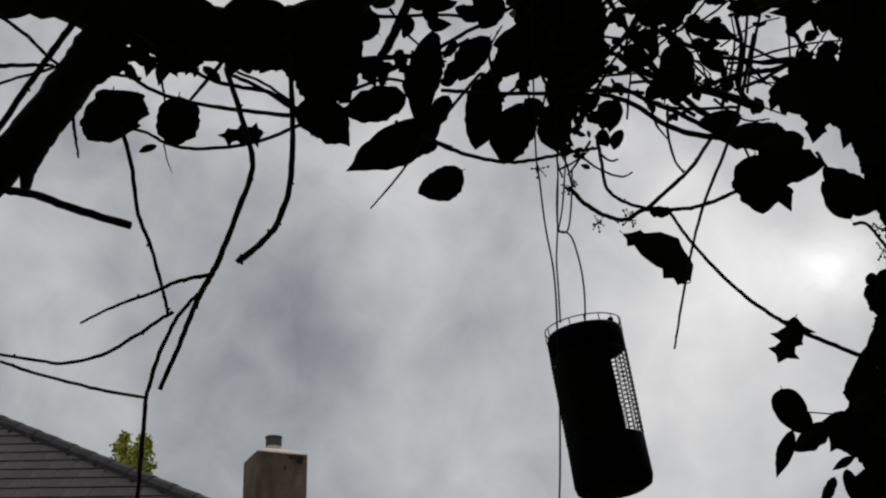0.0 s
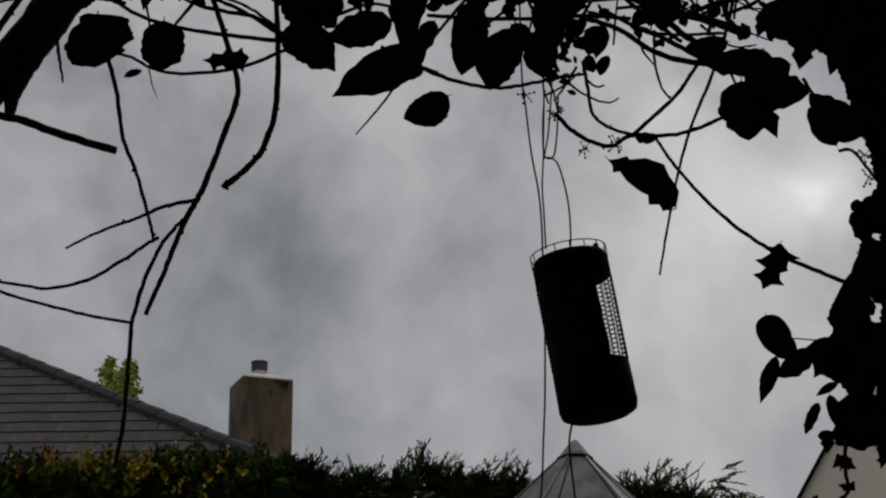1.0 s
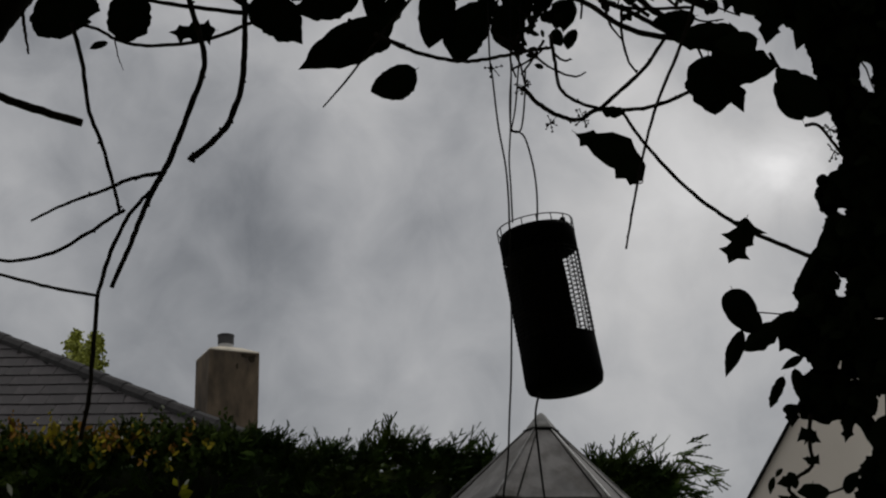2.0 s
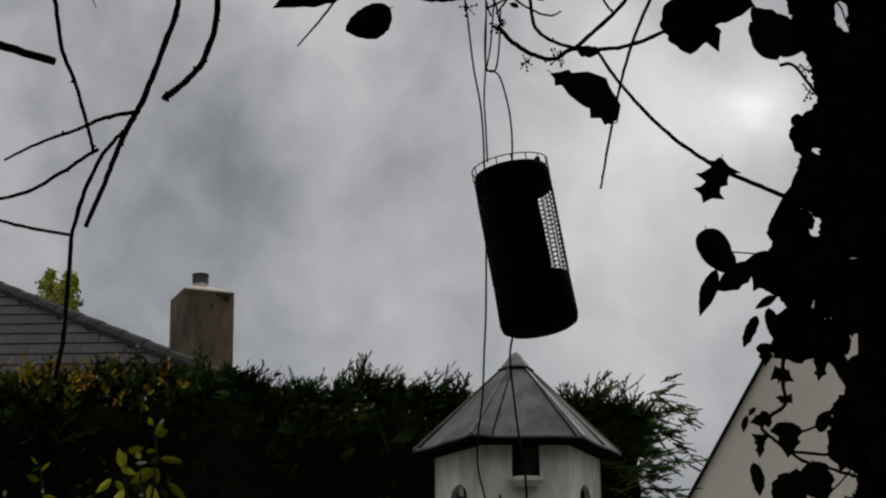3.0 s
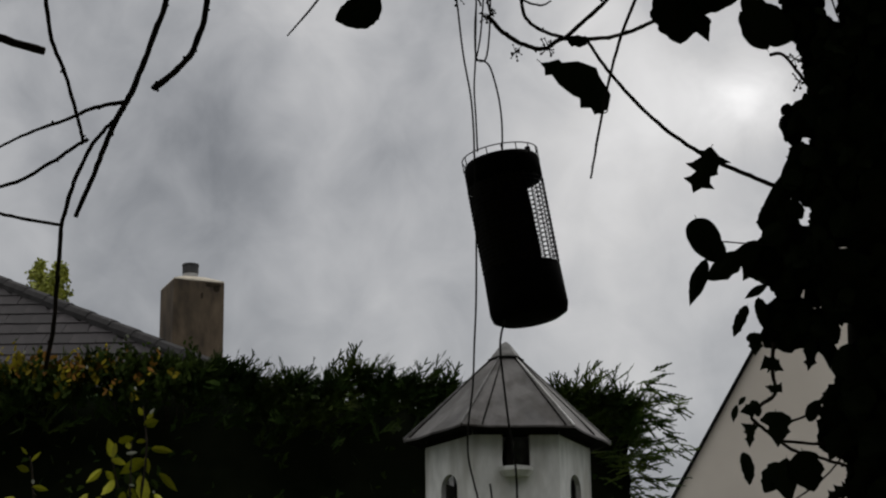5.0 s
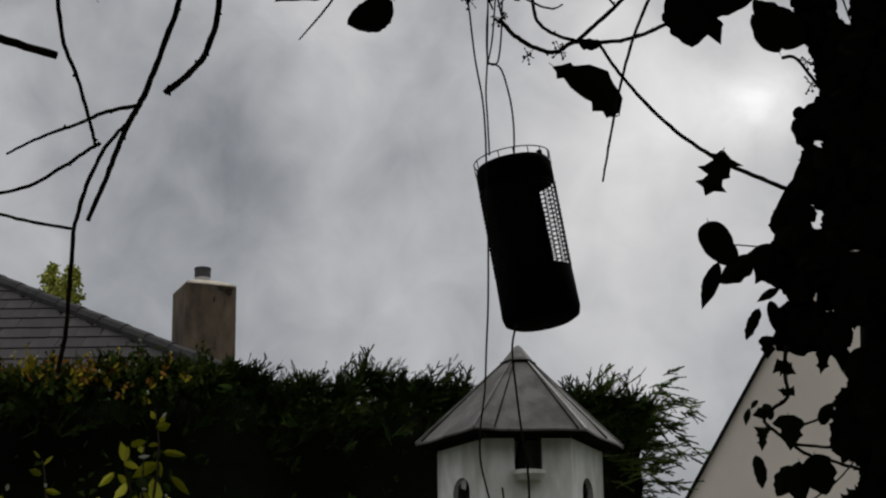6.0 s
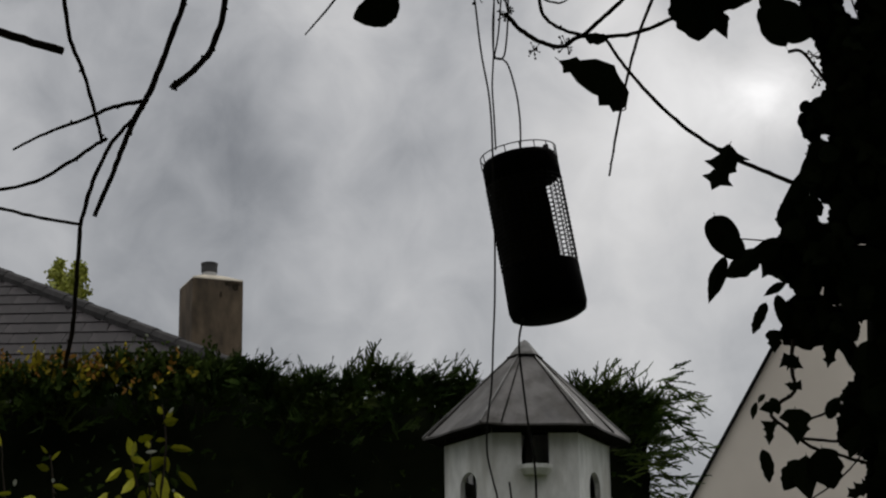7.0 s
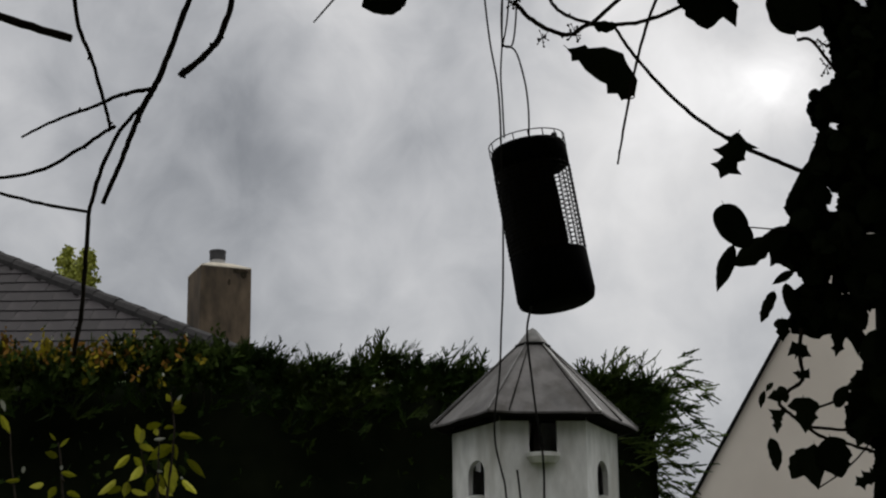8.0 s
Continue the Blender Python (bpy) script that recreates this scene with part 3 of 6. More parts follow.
        d = Vector((rng.uniform(0.4, 1), rng.uniform(-0.6, 0.4), rng.uniform(-0.1, 0.5))).normalized()
        spray(Vector((x1 - rng.uniform(0.06, 0.22), HEDGE_Y + rng.uniform(0.0, 0.8), z)), d, rng.uniform(0.07, 0.16), 0.32)
    for root, tip in (((0.927, 9.750, 3.686), (1.185, 9.750, 3.620)), ((0.942, 9.750, 3.709), (1.119, 9.750, 3.781)), ((0.910, 9.750, 3.623), (1.194, 9.750, 3.579)), ((0.922, 9.750, 3.552), (1.128, 9.750, 3.472)), ((0.875, 9.750, 3.419), (1.245, 9.750, 3.369)), ((0.873, 9.750, 3.382), (1.089, 9.750, 3.348)), ((0.855, 9.750, 3.256), (1.132, 9.750, 3.202)), ((0.865, 9.750, 3.172), (1.062, 9.750, 3.108)), ((0.871, 9.750, 3.312), (1.024, 9.750, 3.321)), ((0.862, 9.750, 3.088), (1.080, 9.750, 3.017)), ((0.857, 9.750, 2.950), (1.102, 9.750, 2.893))):
        root, tip = Vector(root), Vector(tip)
        reach = tip - root
        for k in range(20 if reach.z < 0.02 else 9):
            t = rng.random() ** 0.9 * 0.92
            sag = Vector((0, 0, 0.022 * math.sin(t * math.pi)))
            spread = (1 - t) * 0.035 + 0.006
            p = root + reach * t + sag + Vector((0, rng.gauss(0, 0.05), rng.gauss(0, spread)))
            d = (reach.normalized() + Vector((0, rng.gauss(0, 0.25), rng.gauss(0.10, 0.28)))).normalized()
            spray(p, d, rng.uniform(0.05, 0.10) * (1.15 - 0.5 * t), 0.30)
    sheet("foliage", [tuple(v) for v in verts], faces, HEDGE_LEAF, base, "feathery green conifer sprays", "stuff")


build_hedge()


# ---- golden shrub growing through the hedge top ----
def build_hedge_shrub():
    at = (-1.832, 9.350, 3.722)
    base = empty("golden_shrub", (at[0], 9.6, 0), "yellow-green and russet leaved shrub growing in the hedge", "shrub")
    rng = random.Random(21)
    poses = {"green": [], "gold": [], "russet": [], "pale": []}
    for k in range(190):
        x = at[0] + rng.uniform(-0.62, 0.62)
        foot = Vector((x, 9.38 + rng.uniform(-0.10, 0.10), at[2] + 0.05 - 0.19 * rng.random() ** 1.5))
        lean = Vector((rng.gauss(0.05, 0.35), rng.uniform(-0.5, 0.1), 1)).normalized()
        length = rng.uniform(0.05, 0.14)
        near = math.exp(-((x - at[0] + 0.1) / 0.38) ** 2) * (1.3 if foot.z > at[2] - 0.06 else 0.25)
        nm = "gold" if rng.random() < 0.45 * near else ("russet" if rng.random() < 0.5 * near else "green")
        if k < 24:
            bm = bmesh.new()
            tube(bm, smooth_line([(x, 9.85, 0), (x, 9.8, foot.z - 0.3), foot, foot + lean * length], 4), 0.004, 0.0012, 5, 0.2, k)
            part("stem", bm, TWIG, base)
        n = rng.randint(6, 10)
        for i in range(n):
            c = foot + lean * length * (i + 0.5) / n
            sz = rng.uniform(0.022, 0.042) * (1.1 - 0.5 * i / n)
            kind = nm if rng.random() < 0.85 else "gold" if nm == "russet" else "green"
            if i > n - 2 and rng.random() < 0.06:
                kind = "pale"
            poses[kind].append(leaf_pose(c.x + rng.gauss(0, 0.012), c.y + rng.gauss(0, 0.012), c.z, sz, sz * 0.5, rng.uniform(190, 350), rng, 0.9))
    for nm, mat_, text in (("green", GREEN_LEAF, "dark green small leaves"), ("gold", GOLD_LEAF, "yellow-green small leaves"), ("russet", RUSSET_LEAF, "russet young small leaves"), ("pale", PALE_AND_GLINT_LEAF, "pale small leaves")):
        leaf_mass("leaves", poses[nm], ["oval", "long"], mat_, base, text, len(nm))


build_hedge_shrub()


# ---- slate-roofed house with chimney ----
HIP_LOW = (-2.847, 19.500, 6.257)
PITCH = radians(30.8)


def build_slate_house():
    bx, by, bz = HIP_LOW
    drop = 1.2
    tp = math.tan(PITCH)
    cx, cy, ez = bx + drop / tp, by - drop / tp, bz - drop
    run = 7.0
    ridge_z = ez + run * tp
    left = cx - 18
    base = empty("slate_house", (cx - 8, cy + run, 0), "grey slate hipped roof house beyond the hedge", "house")
    bm = bmesh.new()
    box(bm, (left + 0.4, cy + 0.4, -0.3), (cx - 0.4, cy + 2 * run - 0.4, ez + 0.05))
    part("house_wall", bm, WALL_CREAM, base, "cream plastered house wall")
    bm = bmesh.new()
    c = [bm.verts.new(p) for p in ((cx, cy, ez), (cx, cy + 2 * run, ez), (left, cy + 2 * run, ez), (left, cy, ez))]
    r1, r2 = bm.verts.new((cx - run, cy + run, ridge_z)), bm.verts.new((left + run, cy + run, ridge_z))
    for q in ((c[0], c[1], r1), (c[1], c[2], r2, r1), (c[2], c[3], r2), (c[3], c[0], r1, r2), (c[3], c[2], c[1], c[0])):
        bm.faces.new(q)
    roof = part("roof", bm, SLATE, base, "grey slate roof")
    # courses of slates on the slope that faces the garden
    rng = random.Random(4)
    gauge, sw, th = 0.36, 0.27, 0.010
    slope = math.hypot(1, tp)
    up = Vector((0, math.cos(PITCH), math.sin(PITCH)))
    out = Vector((0, -math.sin(PITCH), math.cos(PITCH)))
    meshes = []
    for v in range(3):
        bm = bmesh.new()
        box(bm, (-sw / 2 + 0.002, 0, 0), (sw / 2 - 0.002, gauge * 1.10, th))
        for q in bm.verts:
            q.co.z += (0.017 if q.co.y < 0.01 else 0.004)
            q.co.y += rng.uniform(-0.012, 0.012)
        me = bpy.data.meshes.new("slate")
        bm.to_mesh(me)
        bm.free()
        me.materials.append(SLATE)
        meshes.append(me)
    turn = Matrix((Vector((1, 0, 0)), up, out)).transposed().to_4x4()
    rows = int(run * slope / gauge)
    count = 0
    for r in range(rows):
        s = r * gauge
        y, z = cy + s * math.cos(PITCH), ez + s * math.sin(PITCH)
        n = 0
        x = cx - (r % 2) * sw / 2
        hip_x = cx - s * math.cos(PITCH) - 0.05
        while x - sw / 2 > hip_x - 0.06:
            x -= sw
        while n < 23 and count < 300:
            if z > bz - 0.42:
                me = meshes[rng.randrange(3)]
                limit = lambda q: hip_x - q * math.cos(PITCH) - x
                if limit(gauge * 1.1) < sw / 2:
                    # trimmed to the slope of the hip
                    corners = []
                    for q in (0.0, gauge * 1.1):
                        corners.append((max(min(sw / 2 - 0.003, limit(q)), -sw / 2 + 0.006), q))
                    bm = bmesh.new()
                    lo = [bm.verts.new((px, q, 0.017 if q == 0 else 0.004)) for px, q in ((-sw / 2 + 0.003, 0.0), corners[0], corners[1], (-sw / 2 + 0.003, gauge * 1.1))]
                    hi = [bm.verts.new(v.co + Vector((0, 0, th))) for v in lo]
                    bm.faces.new(lo[::-1])
                    bm.faces.new(hi)
                    for i in range(4):
                        bm.faces.new((lo[i], lo[(i + 1) % 4], hi[(i + 1) % 4], hi[i]))
                    me = bpy.data.meshes.new("slate")
                    bm.to_mesh(me)
                    bm.free()
                    me.materials.append(SLATE)
                ob = new("slate", me)
                ob.parent = roof
                ob.matrix_parent_inverse = roof.matrix_world.inverted()
                ob.matrix_basis = Matrix.Translation((x, y, z)) @ turn @ Matrix.Rotation(rng.uniform(-0.010, 0.010), 4, "Z")
                count += 1
            x -= sw
            n += 1
    # hip tiles
    hip = Vector((-1, 1, tp)).normalized()
    a = Vector((cx, cy, ez))
    length = math.sqrt(2 + tp * tp) * run
    k = 0
    s = 0.0
    while s < length * 0.98:
        bm = bmesh.new()
        line = [a + hip * (s + t * 0.46) for t in (0, 0.5, 1)]
        tube(bm, [q + Vector((0, 0, 0.02 - 0.008 * i / 2)) for i, q in enumerate(line)], 0.092, 0.088, 10, 0.02, k)
        part("hip_tile", bm, HIP_TILE, roof)
        s += 0.44
        k += 1
    # gutter
    bm = bmesh.new()
    tube(bm, [Vector((left, cy - 0.06, ez - 0.03)), Vector((cx + 0.05, cy - 0.06, ez - 0.03))], 0.06, 0.06, 8)
    part("gutter", bm, BARGE, base, "black gutter")
    # chimney
    kx, ky, kz = (-2.870, 20.800, 7.324)
    k = 20.8 / 3536.0
    wide, deep = 96 * k, 96 * k
    stack = empty("chimney", (kx, ky, ez), "cement-plastered square chimney with stains and one short pot", "chimney")
    bm = bmesh.new()
    box(bm, (-wide / 2, -deep / 2, ez - 0.2 - kz), (wide / 2, deep / 2, 0), 0.012)
    turn_c = Matrix.Translation((kx + 0.12, ky + 0.3, kz + 0.012)) @ Matrix.Rotation(radians(23), 4, "Z")
    bm.transform(turn_c)
    part("shaft", bm, PLASTER_GREY, stack, "brown-grey stained cement plaster")
    bm = bmesh.new()
    for (lo, hi, f0, f1) in ((0.0, 0.02, 0.50, 0.48), (0.02, 0.09, 0.47, 0.20)):
        vs = [[bm.verts.new((sx * wide * ff, sy * deep * ff, z)) for sx, sy in ((-1, -1), (1, -1), (1, 1), (-1, 1))] for ff, z in ((f0, lo), (f1, hi))]
        for q in range(4):
            bm.faces.new((vs[0][q], vs[0][(q + 1) % 4], vs[1][(q + 1) % 4], vs[1][q]))
        bm.faces.new(vs[1])
    bm.transform(turn_c)
    part("flaunching", bm, MORTAR, stack, "pale mortar slope round the pot")
    for px_, pz, sx, sz in ((0.15, -0.035, 0.10, 0.022), (0.19, -0.07, 0.035, 0.04), (0.03, -0.17, 0.016, 0.035)):
        bm = bmesh.new()
        rim = []
        for i in range(14):
            a, w = i * math.tau / 14, 1 + 0.5 * noise.noise(Vector((i * 1.7, px_ * 30, pz * 20)))
            rim.append((px_ + sx * w * math.cos(a), pz + sz * w * math.sin(a)))
        face = [bm.verts.new((x, -deep / 2 - 0.004, min(z, -0.012))) for x, z in rim]
        back_ring = [bm.verts.new((x, -deep / 2 + 0.001, min(z, -0.012))) for x, z in rim]
        bm.faces.new(face)
        for i in range(14):
            bm.faces.new((face[i], back_ring[i], back_ring[(i + 1) % 14], face[(i + 1) % 14]))
        bm.transform(turn_c)
        part("soot_patch", bm, SOOT, stack, "black soot and lichen stain")
    bm = bmesh.new()
    pr = 15 * k
    lathe(bm, [(pr * 0.92, 0.03), (pr * 0.95, 0.16)], 24)
    bm.transform(turn_c @ Matrix.Translation((-0.025, 0, 0)))
    part("pot_band", bm, POT_PALE, stack, "pale lower band of the pot", smooth=False)
    bm = bmesh.new()
    lathe(bm, [(pr * 0.96, 0.14), (pr, 0.15), (pr * 1.0, 0.225), (pr * 1.05, 0.23), (pr * 1.05, 0.25), (pr * 0.8, 0.25), (pr * 0.8, 0.17)], 24)
    bm.transform(turn_c @ Matrix.Translation((-0.025, 0, 0)))
    part("pot", bm, POT, stack, "grey chimney pot")


build_slate_house()


# ---- small tree behind the slate roof ----
def build_far_tree():
    at = (-5.324, 26.000, 8.798)
    base = empty("small_tree", (at[0], 26.0, 0), "small light green leafy tree behind the slate roof", "tree")
    bm = bmesh.new()
    tube(bm, smooth_line([(at[0], 26, 0), (at[0] + 0.1, 26, 4), (at[0], 26, at[2] - 0.1)], 6), 0.12, 0.04, 8, 0.2, 3)
    part("trunk", bm, BARK, base, smooth=True)
    rng = random.Random(8)
    poses = []
    clumps = [(-0.22, 0.08, 0.14), (-0.18, 0.28, 0.08), (0.16, 0.02, 0.15), (0.2, 0.22, 0.10), (0.0, -0.12, 0.16), (-0.12, -0.3, 0.25), (0.15, -0.3, 0.22), (0.25, 0.1, 0.08)]
    for cx, cz, r in [(0.72 * a, 0.72 * b, 0.66 * c) for a, b, c in clumps]:
        bm = bmesh.new()
        tube(bm, smooth_line([(at[0], 26, at[2] - 0.4), (at[0] + cx * 0.6, 26, at[2] + cz - 0.2), (at[0] + cx, 26, at[2] + cz)], 4), 0.02, 0.006, 5)
        part("limb", bm, BARK, base)
        for _ in range(int(620 * r / 0.15)):
            s = rng.uniform(0.028, 0.055)
            poses.append(leaf_pose(at[0] + cx + rng.gauss(0, r * 0.55), 26 + rng.gauss(0, r * 0.6), at[2] + cz + rng.gauss(0, r * 0.55), s, s * 0.7, rng.uniform(0, 360), rng, 0.9))
    leaf_mass("crown", poses, ["oval", "ivy"], TREE_LEAF, base, "light green spring leaves")


build_far_tree()


# ---- house with the steep gable ----
def build_gable_house():
    low, peak = Vector((1.476, 13.000, 3.647)), Vector((2.768, 12.500, 5.856))
    d = (peak - low)
    foot = low - d * (low.z - 2.4) / d.z
    u = Vector((d.x, d.y, 0)).normalized()
    back = Vector((-u.y, u.x, 0))
    if back.y < 0:
        back = -back
    half = (peak - foot).dot(u)
    base = empty("gable_house", foot + u * half + back * 3 - Vector((0, 0, foot.z)), "cream plastered house with steep gable and black bargeboard", "house")

    def at(along, depth, z):
        return Vector((foot.x, foot.y, 0)) + u * along + back * depth + Vector((0, 0, z))

    def slab(name, p, q, t0, t1, d0, d1, material, label):
        """A strip along the verge from p to q in the plane of the gable, with thickness t and depth d."""
        e = Vector((q[0] - p[0], q[1] - p[1])).normalized()
        n = Vector((-e.y, e.x)) if e.x > 0 else Vector((e.y, -e.x))
        bm = bmesh.new()
        v = [bm.verts.new(at(c[0] + n.x * t, dd, c[1] + n.y * t)) for dd in (d0, d1) for c, t in ((p, t0), (q, t0), (q, t1), (p, t1))]
        for k in ((3, 2, 1, 0), (4, 5, 6, 7), (0, 1, 5, 4), (1, 2, 6, 5), (2, 3, 7, 6), (3, 0, 4, 7)):
            bm.faces.new([v[i] for i in k])
        part(name, bm, material, base, label)

    bm = bmesh.new()
    pts = [(0, -0.3), (2 * half, -0.3), (2 * half, foot.z), (half, peak.z), (0, foot.z)]
    fr = [bm.verts.new(at(x, 0, z)) for x, z in pts]
    bk = [bm.verts.new(at(x, 7, z)) for x, z in pts]
    bm.faces.new(fr)
    bm.faces.new(bk[::-1])
    for i in range(5):
        j = (i + 1) % 5
        bm.faces.new((fr[j], fr[i], bk[i], bk[j]))
    part("gable_wall", bm, WALL_CREAM, base)
    k = 0.3 / (peak - foot).length
    out = (-half * k, foot.z - (peak.z - foot.z) * k)
    for p in (out, (2 * half - out[0], out[1])):
        slab("bargeboard", p, (half, peak.z), -0.008, 0.010, -0.03, -0.005, BARGE, "thin black bargeboard")
        slab("roof", p, (half, peak.z), 0.003, 0.014, 0.01, 7.1, SLATE, "grey slate roof slope")


build_gable_house()

# ---- garden tree with bare twigs, overhead limb and crown ----
TREE_X, TREE_Y = -1.55, 3.6
tree = empty("garden_tree", (TREE_X, TREE_Y, 0), "dark overhanging garden tree with bare hanging twigs", "tree")


def build_garden_tree():
    branch(tree, [(TREE_X, TREE_Y, -0.1), (TREE_X + 0.03, TREE_Y, 1.2), (TREE_X - 0.04, TREE_Y, 2.2), (TREE_X, TREE_Y - 0.05, 3.0), (TREE_X + 0.15, TREE_Y - 0.1, 3.7), (TREE_X + 0.2, TREE_Y, 4.6)], 0.17, 0.08, "trunk", BARK, 0.12, 6, 14)
    # the sloping stub and the limb that crosses overhead
    branch(tree, [(-1.050, 3.420, 3.005), (-0.998, 3.420, 3.084), (-0.942, 3.420, 3.158), (-0.877, 3.420, 3.249), (-0.834, 3.420, 3.320), (-0.790, 3.420, 3.394), (-0.725, 3.420, 3.504)], 0.036, 0.046, "limb", BARK, 0.12, 6, 12)
    branch(tree, [(-1.365, 3.450, 3.538), (-1.158, 3.450, 3.507), (-0.955, 3.450, 3.508), (-0.795, 3.450, 3.450), (-0.648, 3.450, 3.400), (-0.493, 3.450, 3.388), (-0.394, 3.450, 3.412), (-0.307, 3.450, 3.497), (-0.197, 3.450, 3.620), (-0.017, 3.450, 3.692), (0.107, 3.450, 3.727), (0.299, 3.450, 3.761), (0.493, 3.450, 3.820)], 0.066, 0.028, "limb", BARK, 0.25, 6, 12)
    branch(tree, [(-0.930, 3.410, 3.055), (-0.927, 3.410, 3.095), (-0.913, 3.410, 3.141), (-0.891, 3.410, 3.194), (-0.862, 3.410, 3.246)], 0.010, 0.036, "limb", BARK, 0.1, 5, 10)
    branch(tree, [(-1.018, 3.400, 3.064), (-0.974, 3.400, 3.052), (-0.910, 3.400, 3.039), (-0.833, 3.400, 3.009), (-0.724, 3.400, 2.973)], 0.0080, 0.0078, "branch", TWIG, 0.12)
    branch(tree, [(-1.006, 3.350, 3.092), (-0.963, 3.350, 3.171), (-0.918, 3.350, 3.251), (-0.875, 3.350, 3.324), (-0.836, 3.350, 3.386), (-0.812, 3.350, 3.437)], 0.0062, 0.0075, "branch", TWIG)
    branch(tree, [(-0.996, 3.300, 3.379), (-0.917, 3.300, 3.317), (-0.871, 3.300, 3.269), (-0.826, 3.300, 3.239)], 0.004, 0.003, "twig", TWIG)
    branch(tree, [(-0.986, 3.300, 3.257), (-0.923, 3.300, 3.258), (-0.865, 3.300, 3.256)], 0.005, 0.003, "twig", TWIG)
    branch(tree, [(-0.983, 3.300, 3.214), (-0.932, 3.300, 3.232), (-0.869, 3.300, 3.250), (-0.808, 3.300, 3.285)], 0.003, 0.003, "twig", TWIG)
    branch(tree, [(-0.823, 3.300, 3.153), (-0.815, 3.300, 3.113), (-0.806, 3.300, 3.068)], 0.004, 0.002, "twig", TWIG)
    # hanging twigs
    branch(tree, [(-0.731, 3.300, 3.128), (-0.709, 3.300, 3.054), (-0.690, 3.300, 2.954), (-0.663, 3.300, 2.888), (-0.640, 3.300, 2.813), (-0.628, 3.300, 2.764)], 0.0046, 0.0032, "twig")
    branch(tree, [(-0.619, 3.300, 2.768), (-0.635, 3.300, 2.758), (-0.683, 3.300, 2.724), (-0.741, 3.300, 2.690), (-0.810, 3.300, 2.676), (-0.870, 3.300, 2.685), (-0.962, 3.300, 2.700)], 0.0038, 0.0028, "twig")
    branch(tree, [(-0.543, 3.300, 3.244), (-0.513, 3.300, 3.151), (-0.496, 3.300, 3.094), (-0.487, 3.300, 3.038), (-0.507, 3.300, 2.967), (-0.534, 3.300, 2.886), (-0.553, 3.300, 2.836)], 0.0050, 0.0058, "twig")
    branch(tree, [(-0.553, 3.300, 2.836), (-0.574, 3.300, 2.796), (-0.594, 3.300, 2.738), (-0.616, 3.300, 2.676), (-0.635, 3.300, 2.625)], 0.0058, 0.0042, "twig")
    branch(tree, [(-0.556, 3.300, 2.836), (-0.608, 3.300, 2.826), (-0.662, 3.300, 2.803), (-0.726, 3.300, 2.779), (-0.783, 3.300, 2.749)], 0.0042, 0.0022, "twig")
    branch(tree, [(-0.576, 3.300, 2.801), (-0.610, 3.300, 2.759), (-0.637, 3.300, 2.697), (-0.651, 3.300, 2.645), (-0.659, 3.300, 2.603), (-0.661, 3.300, 2.524), (-0.665, 3.300, 2.432), (-0.675, 3.300, 2.356)], 0.0038, 0.0042, "twig")
    branch(tree, [(-0.920, 3.300, 2.681), (-0.859, 3.300, 2.659), (-0.788, 3.300, 2.639), (-0.727, 3.300, 2.623), (-0.662, 3.300, 2.611)], 0.0030, 0.0030, "twig")
    branch(tree, [(-0.426, 3.320, 3.280), (-0.419, 3.320, 3.147), (-0.418, 3.320, 3.079), (-0.422, 3.320, 3.006), (-0.444, 3.320, 2.935), (-0.477, 3.320, 2.896), (-0.510, 3.320, 2.868)], 0.0052, 0.0062, "twig")
    branch(tree, [(-0.510, 3.320, 2.868), (-0.507, 3.320, 2.870), (-0.503, 3.320, 2.873)], 0.0062, 0.0055, "twig")
    # slack twigs below the limb
    branch(tree, [(-0.785, 3.350, 3.346), (-0.743, 3.350, 3.274), (-0.698, 3.350, 3.231), (-0.622, 3.350, 3.200), (-0.527, 3.350, 3.181), (-0.421, 3.350, 3.167), (-0.337, 3.350, 3.165)], 0.003, 0.005, "twig")
    branch(tree, [(-0.742, 3.350, 3.151), (-0.693, 3.350, 3.138), (-0.655, 3.350, 3.115), (-0.602, 3.350, 3.104), (-0.524, 3.350, 3.108), (-0.462, 3.350, 3.124), (-0.410, 3.350, 3.147), (-0.316, 3.350, 3.182)], 0.003, 0.004, "twig")
    branch(tree, [(-0.726, 3.350, 3.344), (-0.659, 3.350, 3.295), (-0.582, 3.350, 3.246), (-0.518, 3.350, 3.227), (-0.464, 3.350, 3.214), (-0.410, 3.350, 3.178)], 0.004, 0.004, "twig")
    branch(tree, [(-0.680, 3.350, 3.302), (-0.669, 3.350, 3.236), (-0.663, 3.350, 3.201)], 0.003, 0.002, "twig")
    branch(tree, [(-0.622, 3.350, 3.195), (-0.592, 3.350, 3.235), (-0.567, 3.350, 3.269), (-0.542, 3.350, 3.310)], 0.003, 0.005, "twig")
    branch(tree, [(-0.550, 3.350, 3.257), (-0.496, 3.350, 3.232), (-0.443, 3.350, 3.196), (-0.400, 3.350, 3.161)], 0.004, 0.004, "twig")
    branch(tree, [(-0.529, 3.350, 3.259), (-0.475, 3.350, 3.232), (-0.421, 3.350, 3.190)], 0.003, 0.003, "twig")
    branch(tree, [(-0.455, 3.350, 3.261), (-0.445, 3.350, 3.302), (-0.436, 3.350, 3.337)], 0.004, 0.006, "twig")
    branch(tree, [(-0.661, 3.350, 3.115), (-0.652, 3.350, 3.080), (-0.642, 3.350, 3.055)], 0.0015, 0.0006, "twig")
    branch(tree, [(-0.775, 3.350, 3.262), (-0.742, 3.350, 3.256), (-0.710, 3.350, 3.249)], 0.003, 0.004, "twig")


